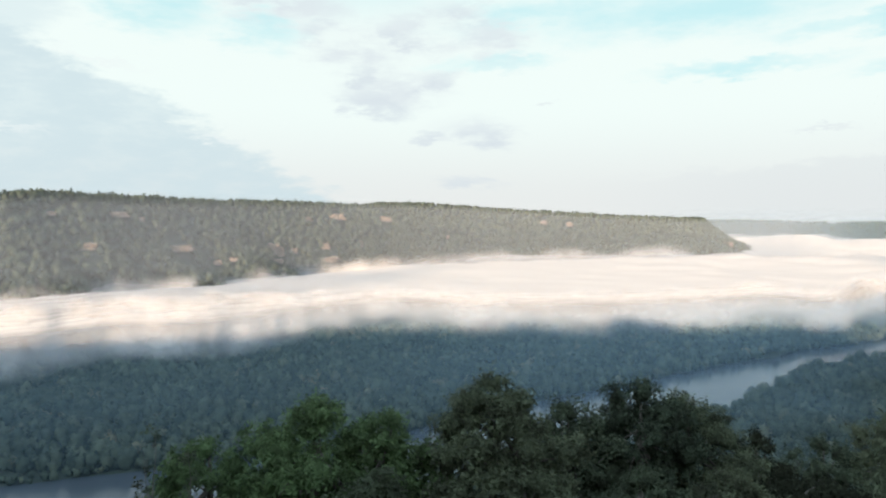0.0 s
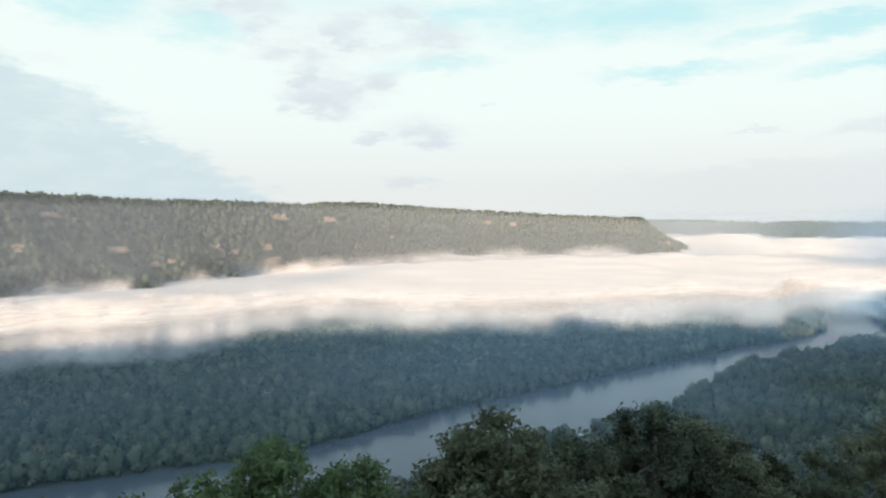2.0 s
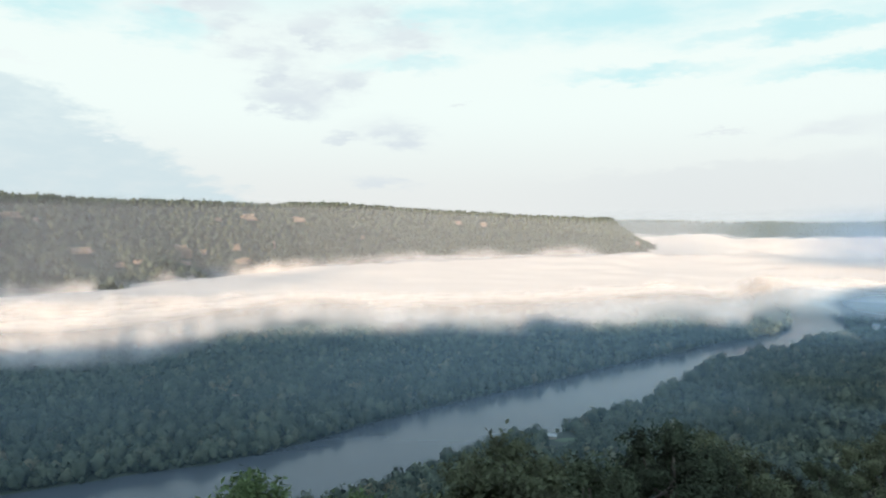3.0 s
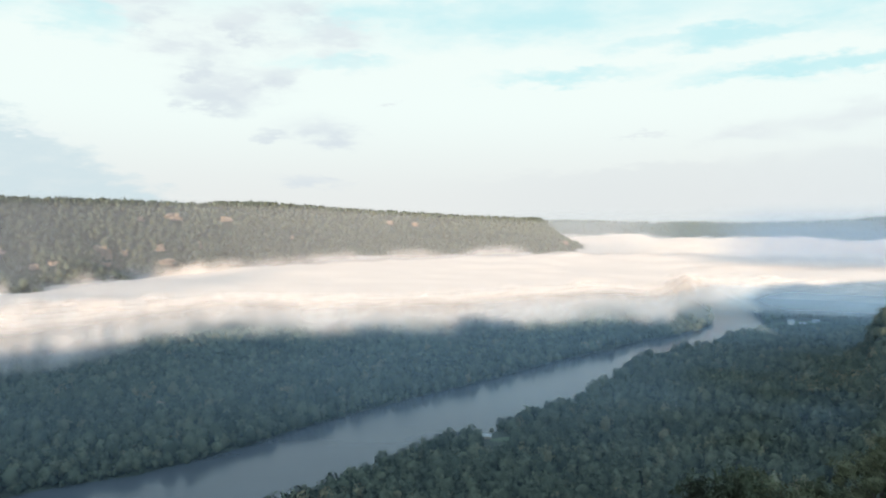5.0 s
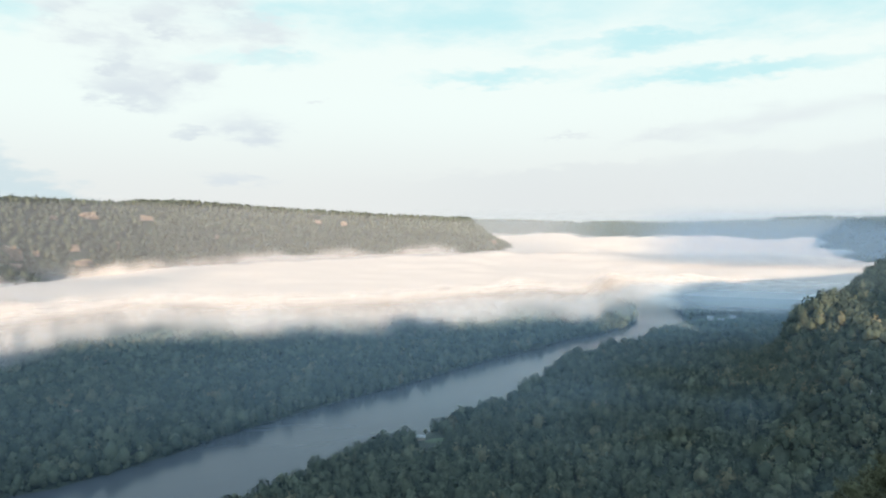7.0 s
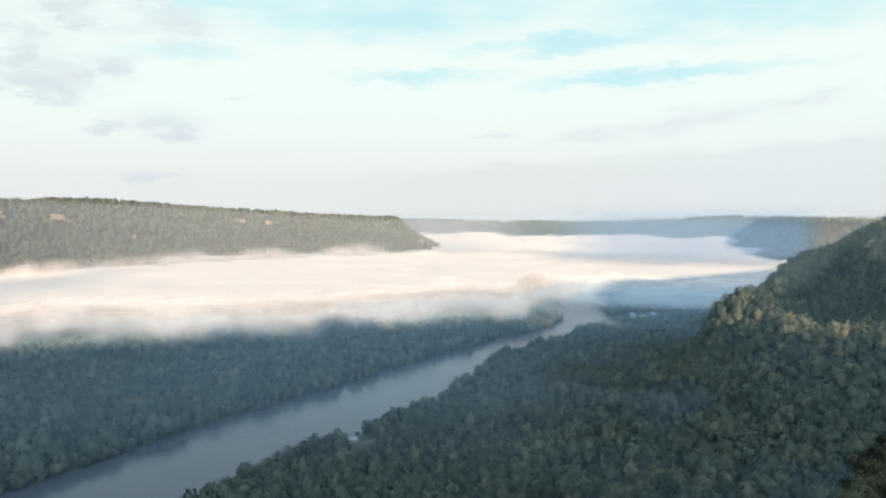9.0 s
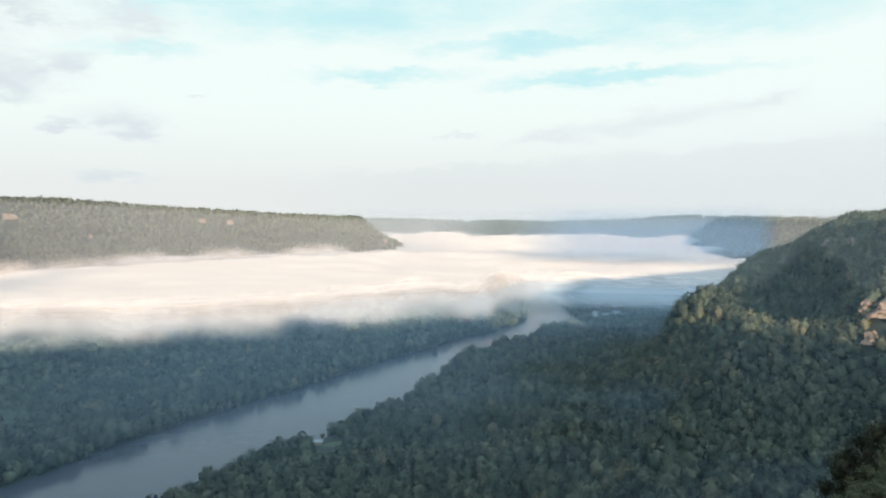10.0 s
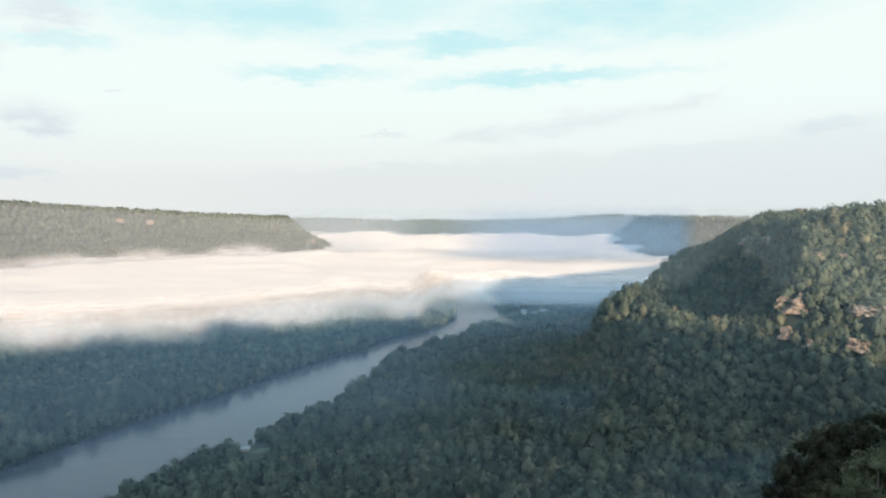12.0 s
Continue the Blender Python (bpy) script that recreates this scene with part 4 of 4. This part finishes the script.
def sapling(x, y, top, seed, label):
    """A thin, almost leafless young tree."""
    r = np.random.default_rng(seed)
    base = float(ground(np.array([x]), np.array([y]))[0]) - 0.2
    tall = top - base
    tree = new("sapling")
    tree.matrix_basis = pose(x, y, base)
    path = [(0.12 * math.sin(i * 1.3 + seed), 0.1 * math.cos(i * 1.7), tall * i / 7) for i in range(8)]
    part("trunk", mesh_from("trunk", *tube_arrays(path, [0.05 - 0.006 * i for i in range(8)], 6), BARK, smooth=True), tree)
    for i in range(14):
        h = r.uniform(0.35, 0.97)
        a = np.array([0, 0, tall * h])
        w = r.uniform(0, 6.28)
        k = (1.05 - h) * r.uniform(0.8, 1.6)
        b = a + (math.cos(w) * k * 0.6, math.sin(w) * k * 0.6, k * 0.9)
        part("twig", mesh_from("twig", *tube_arrays([a, (a + b) / 2 + (0.03, 0.02, 0.08), b], [0.014, 0.010, 0.005], 4), BARK), tree)
        if r.random() < 0.6:
            part("leaves", mesh_from("leaves", *leaf_cloud(r, np.array([b]), np.array([0.22]), 30, 0.09), LEAF_NEAR), tree)
    return tagged(tree, label, "sapling", "thin saplings on the rim")


for _x, _y, _top, _seed in ((-10.6, 26.4, 192.4, 31), (-9.5, 26.9, 191.4, 32), (-11.2, 27.2, 191.2, 33), (-8.2, 24.2, 190.6, 34)):
    sapling(_x, _y, _top, _seed, "thin half-bare sapling standing on the rim edge")

# ---- fog ----
FOG_FRONT = [(-60, 990), (-36, 990), (-30, 990), (-24, 1010), (-17.7, 1015), (-14, 1050), (-6, 1135), (2, 1100), (8, 1100), (12, 1110), (18.6, 1240), (22.9, 1325), (27, 1325), (29, 1390), (30.5, 1530), (32, 1625), (34.5, 1630), (37, 1555), (40.4, 1530), (45, 1530), (60, 1550)]


def fog_front(az, seed, wander=26.0):
    return np.interp(az, *np.array(FOG_FRONT).T) - 70 + np.interp(az, [25, 30], [1.0, 0.35]) * wander * fractal(az / 5.0, az * 0 + seed, seed, 3)


def fog_top(az, d, crest=0.0):
    """The height of the bank's upper side; it swells where it ends over the river."""
    swell = 22 * np.exp(-((az - 30.2) / 1.7) ** 2) * np.clip((1750 - d) / 150, 0, 1)
    return np.interp(d, [1200, 2000, 3000, 3600, 4400], [60, 57, 64, 80, 98]) + swell * crest + np.interp(az, [-34, -26, -17, -8], [14, 16, 13, 0]) * np.clip((1700 - d) / 300, 0, 1)


def quad_sheet(x, y, z, attrs, name, mat):
    n, m = x.shape
    i, j = np.meshgrid(np.arange(n - 1), np.arange(m - 1), indexing="ij")
    q = np.stack([i * m + j, i * m + j + 1, (i + 1) * m + j + 1, (i + 1) * m + j], -1).reshape(-1, 4)
    return mesh_from(name, np.stack([x, y, z], -1).reshape(-1, 3), q, mat, {k: v.ravel() for k, v in attrs.items()}, smooth=True)


def fog_roof():
    """The billowing upper side of the bank, thin where it meets the land."""
    az = np.arange(-46, 60.01, 0.5)
    back = np.concatenate([np.arange(60, 900, 26.0), np.arange(926, 2400, 40.0), np.geomspace(2440, 3500, 26)])
    A, B = np.meshgrid(az, back, indexing="ij")
    D = np.minimum(fog_front(A, 11) + B, 4560)
    x, y = D * np.sin(np.radians(A)), D * np.cos(np.radians(A))
    billow = np.abs(fractal(x / 170, y / 170, 3, 3))
    swing = np.interp(D, [1300, 2000, 2700, 3600], [3, 6, 10, 16])
    z = fog_top(A, D) * (0.55 + 0.45 * np.clip(B / 330, 0, 1) ** 0.7) + swing * (billow - 0.45) + swing * 0.8 * fractal(x / 420, y / 420, 7, 2)
    clear = z - ground(x, y) - 12
    density = 1.7 * np.clip((B - 60) / np.interp(A, [-24, -8], [150, 310]), 0, 1) ** 1.2 * np.clip(clear / np.interp(A, [-24, -8], [20, 45]), 0, 1)
    return quad_sheet(x, y, z, {"thickness": density, "raggedness": np.full(x.shape, 0.4)}, "fog_layer", FOG)


def fog_curtain(back, rise, dense, seed):
    """One upright veil of the front: a soft crest above and a torn hem below."""
    az = np.arange(-46, 60.01, 0.4)
    A, H = np.meshgrid(az, np.linspace(0, 1, 24), indexing="ij")
    base = fog_front(A, 11, 20) + back + 14 * fractal(A / 2.2, A * 0 + seed, seed, 3)
    D = base + 40 * H
    x, y = D * np.sin(np.radians(A)), D * np.cos(np.radians(A))
    crest = fog_top(A, base, 1.0) * rise * (1 + 0.13 * fractal(A / 1.9, A * 0 + seed * 1.7, seed + 2, 3))
    z = 3 + (crest - 3) * H
    calm = np.interp(A, [28.5, 31], [1, 0.2])
    hem = np.interp(A, [-34, -22, 0, 28, 30, 32, 34], [-14, -13, -12, -12, 2, 2, -10]) + calm * 13 * fractal(A / 2.6, A * 0 + 5.1, 61, 3) + calm * 6 * fractal(A / 0.9, A * 0 + seed, seed + 4, 2)
    thin = np.interp(A, [-13, -7, 0, 9, 15], [0.85, 0.46, 0.4, 0.5, 0.9])
    density = dense * np.clip((1 - H) / 0.5, 0, 1) * np.clip((z - hem) / 62, 0, 1) * (thin + (1 - thin) * np.clip((z - 28) / 22, 0, 1))
    density = density * np.clip((z - ground(x, y) - 6) / 14, 0, 1) * np.interp(A, [31, 34], [1, 1.35])
    return quad_sheet(x, y, z, {"thickness": density, "raggedness": np.full(x.shape, 0.8)}, "fog_layer", FOG)


def fog_brim(back, dense, seed):
    """Thin wisps along the far edge, where the bank laps against the long ridge."""
    az = np.arange(-40, 20.01, 0.4)
    reach = np.arange(1000, 3300, 12.0)
    a, r = np.meshgrid(np.radians(az), reach, indexing="ij")
    gx, gy = r * np.sin(a), r * np.cos(a)
    meets = (ground(gx, gy) + 10 > fog_top(np.degrees(a), r)) & (r > fog_front(np.degrees(a), 11) + 150)
    far = np.where(meets.any(1), reach[np.argmax(meets, 1)], 3100.0)
    far = np.convolve(np.pad(far, 4, mode="edge"), np.ones(9) / 9, "valid") - back
    A, H = np.meshgrid(az, np.linspace(0, 1, 14), indexing="ij")
    D = far[:, None] + 10 * H
    x, y = D * np.sin(np.radians(A)), D * np.cos(np.radians(A))
    tall = (26 + 16 * fractal(A / 2.0, A * 0 + seed, seed, 3)) * np.interp(far, [1200, 1700, 3000], [0.7, 1.0, 1.4])[:, None]
    z = fog_top(A, D) - 22 + (22 + tall) * H
    density = dense * np.clip((1 - H) / 0.75, 0, 1) * np.clip(H / 0.25, 0, 1) * np.clip(np.minimum(A + 40, 20 - A) / 3, 0, 1)
    return quad_sheet(x, y, z, {"thickness": density, "raggedness": np.full(x.shape, 1.0)}, "fog_layer", FOG)


def build_fog():
    fog = new("fog_bank")
    tagged(fog, "long white bank of morning fog over the river valley", "fog", kind="stuff")
    part("fog_layer", fog_roof(), fog)
    for n in range(3):
        part("fog_layer", fog_brim(20.0 + 45 * n, 0.62, 5 + 9 * n), fog)
    for n in range(12):
        part("fog_layer", fog_curtain(28.0 * n, 1.16 * math.sin(math.pi / 2 * min(1, 0.46 + 0.07 * n)), 0.46 + 0.045 * n, 23 + 7 * n), fog)


build_fog()


# ---- haze as tinted sheets ----
def sheet(x, y, z, thick, name, mat):
    return quad_sheet(x, y, z, {"thickness": thick}, name, mat)


def build_haze():
    haze = new("morning_haze")
    tagged(haze, "tinted sheets standing in for haze, shade and sun in the gorge air", "haze", kind="stuff")
    # aerial haze painted on a sheet low over the valley floor, thicker with distance
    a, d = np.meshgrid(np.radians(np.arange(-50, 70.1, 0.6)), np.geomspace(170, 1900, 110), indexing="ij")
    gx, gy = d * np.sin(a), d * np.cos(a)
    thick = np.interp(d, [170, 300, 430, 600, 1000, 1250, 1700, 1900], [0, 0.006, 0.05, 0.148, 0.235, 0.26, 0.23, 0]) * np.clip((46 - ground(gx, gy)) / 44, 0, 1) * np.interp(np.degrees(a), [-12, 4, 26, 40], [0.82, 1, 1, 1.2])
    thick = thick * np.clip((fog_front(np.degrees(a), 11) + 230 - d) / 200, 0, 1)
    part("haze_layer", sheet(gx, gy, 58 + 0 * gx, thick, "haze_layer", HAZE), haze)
    # aerial haze painted before the long ridge, no higher than its rim: a nearer and a farther veil
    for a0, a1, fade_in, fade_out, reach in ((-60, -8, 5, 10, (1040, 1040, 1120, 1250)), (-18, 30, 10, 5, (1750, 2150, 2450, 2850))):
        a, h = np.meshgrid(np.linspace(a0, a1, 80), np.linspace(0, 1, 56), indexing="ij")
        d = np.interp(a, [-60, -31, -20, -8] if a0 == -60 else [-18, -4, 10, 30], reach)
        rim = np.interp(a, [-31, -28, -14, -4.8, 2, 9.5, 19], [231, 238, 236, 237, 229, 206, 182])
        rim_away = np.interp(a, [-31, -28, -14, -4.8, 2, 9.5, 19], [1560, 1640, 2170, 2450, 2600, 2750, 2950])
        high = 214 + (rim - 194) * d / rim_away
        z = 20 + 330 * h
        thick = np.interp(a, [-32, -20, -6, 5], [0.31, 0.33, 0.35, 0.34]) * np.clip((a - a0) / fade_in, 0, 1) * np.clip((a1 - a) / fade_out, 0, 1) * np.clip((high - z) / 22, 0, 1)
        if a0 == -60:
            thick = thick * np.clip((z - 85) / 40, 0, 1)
        for n in range(2):
            far = d + 60 * h + 30 * n
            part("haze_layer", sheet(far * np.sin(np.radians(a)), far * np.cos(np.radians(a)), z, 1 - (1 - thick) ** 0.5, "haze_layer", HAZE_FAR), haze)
    # haze tint before the far plateau; painted shade, then painted sun before the spur
    for a0, a1, fade, strength, foot, mat in ((14, 70, 6, 0.42, 0, HAZE_BLUE), (31, 50.3, 5, 0.58, 65, VEIL_SPUR_SHADE), (48.9, 75, 1.4, 0.34, 65, VEIL_SPUR_SUN)):
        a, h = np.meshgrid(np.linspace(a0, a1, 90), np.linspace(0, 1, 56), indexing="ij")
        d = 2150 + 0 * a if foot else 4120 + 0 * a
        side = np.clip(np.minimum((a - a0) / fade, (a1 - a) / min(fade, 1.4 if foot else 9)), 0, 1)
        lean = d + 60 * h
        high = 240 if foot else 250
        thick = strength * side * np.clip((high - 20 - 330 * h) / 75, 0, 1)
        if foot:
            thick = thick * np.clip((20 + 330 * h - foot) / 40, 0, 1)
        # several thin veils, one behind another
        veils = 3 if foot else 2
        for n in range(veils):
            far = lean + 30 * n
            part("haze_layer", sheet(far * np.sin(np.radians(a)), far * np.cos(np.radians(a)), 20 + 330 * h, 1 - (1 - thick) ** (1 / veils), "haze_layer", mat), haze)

    # skylight on the fog's shaded end, put in as a light blue veil
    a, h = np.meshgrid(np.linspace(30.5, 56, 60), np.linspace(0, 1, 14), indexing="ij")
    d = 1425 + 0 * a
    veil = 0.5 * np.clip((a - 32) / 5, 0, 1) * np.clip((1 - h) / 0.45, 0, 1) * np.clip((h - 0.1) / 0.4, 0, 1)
    part("haze_layer", sheet(d * np.sin(np.radians(a)), d * np.cos(np.radians(a)), 12 + 80 * h, veil, "haze_layer", VEIL_FOG_SKYLIGHT), haze)
    # faint blue air light before the headland, put in as a veil
    a, h = np.meshgrid(np.linspace(24, 80, 60), np.linspace(0, 1, 14), indexing="ij")
    d = 400 + 40 * h
    veil = 0.085 * np.clip((a - 30) / 14, 0, 1) * np.clip((1 - h) / 0.3, 0, 1) * np.clip((h - 0.1) / 0.35, 0, 1)
    part("haze_layer", sheet(d * np.sin(np.radians(a)), d * np.cos(np.radians(a)), 30 + 250 * h, veil, "haze_layer", HAZE), haze)


build_haze()
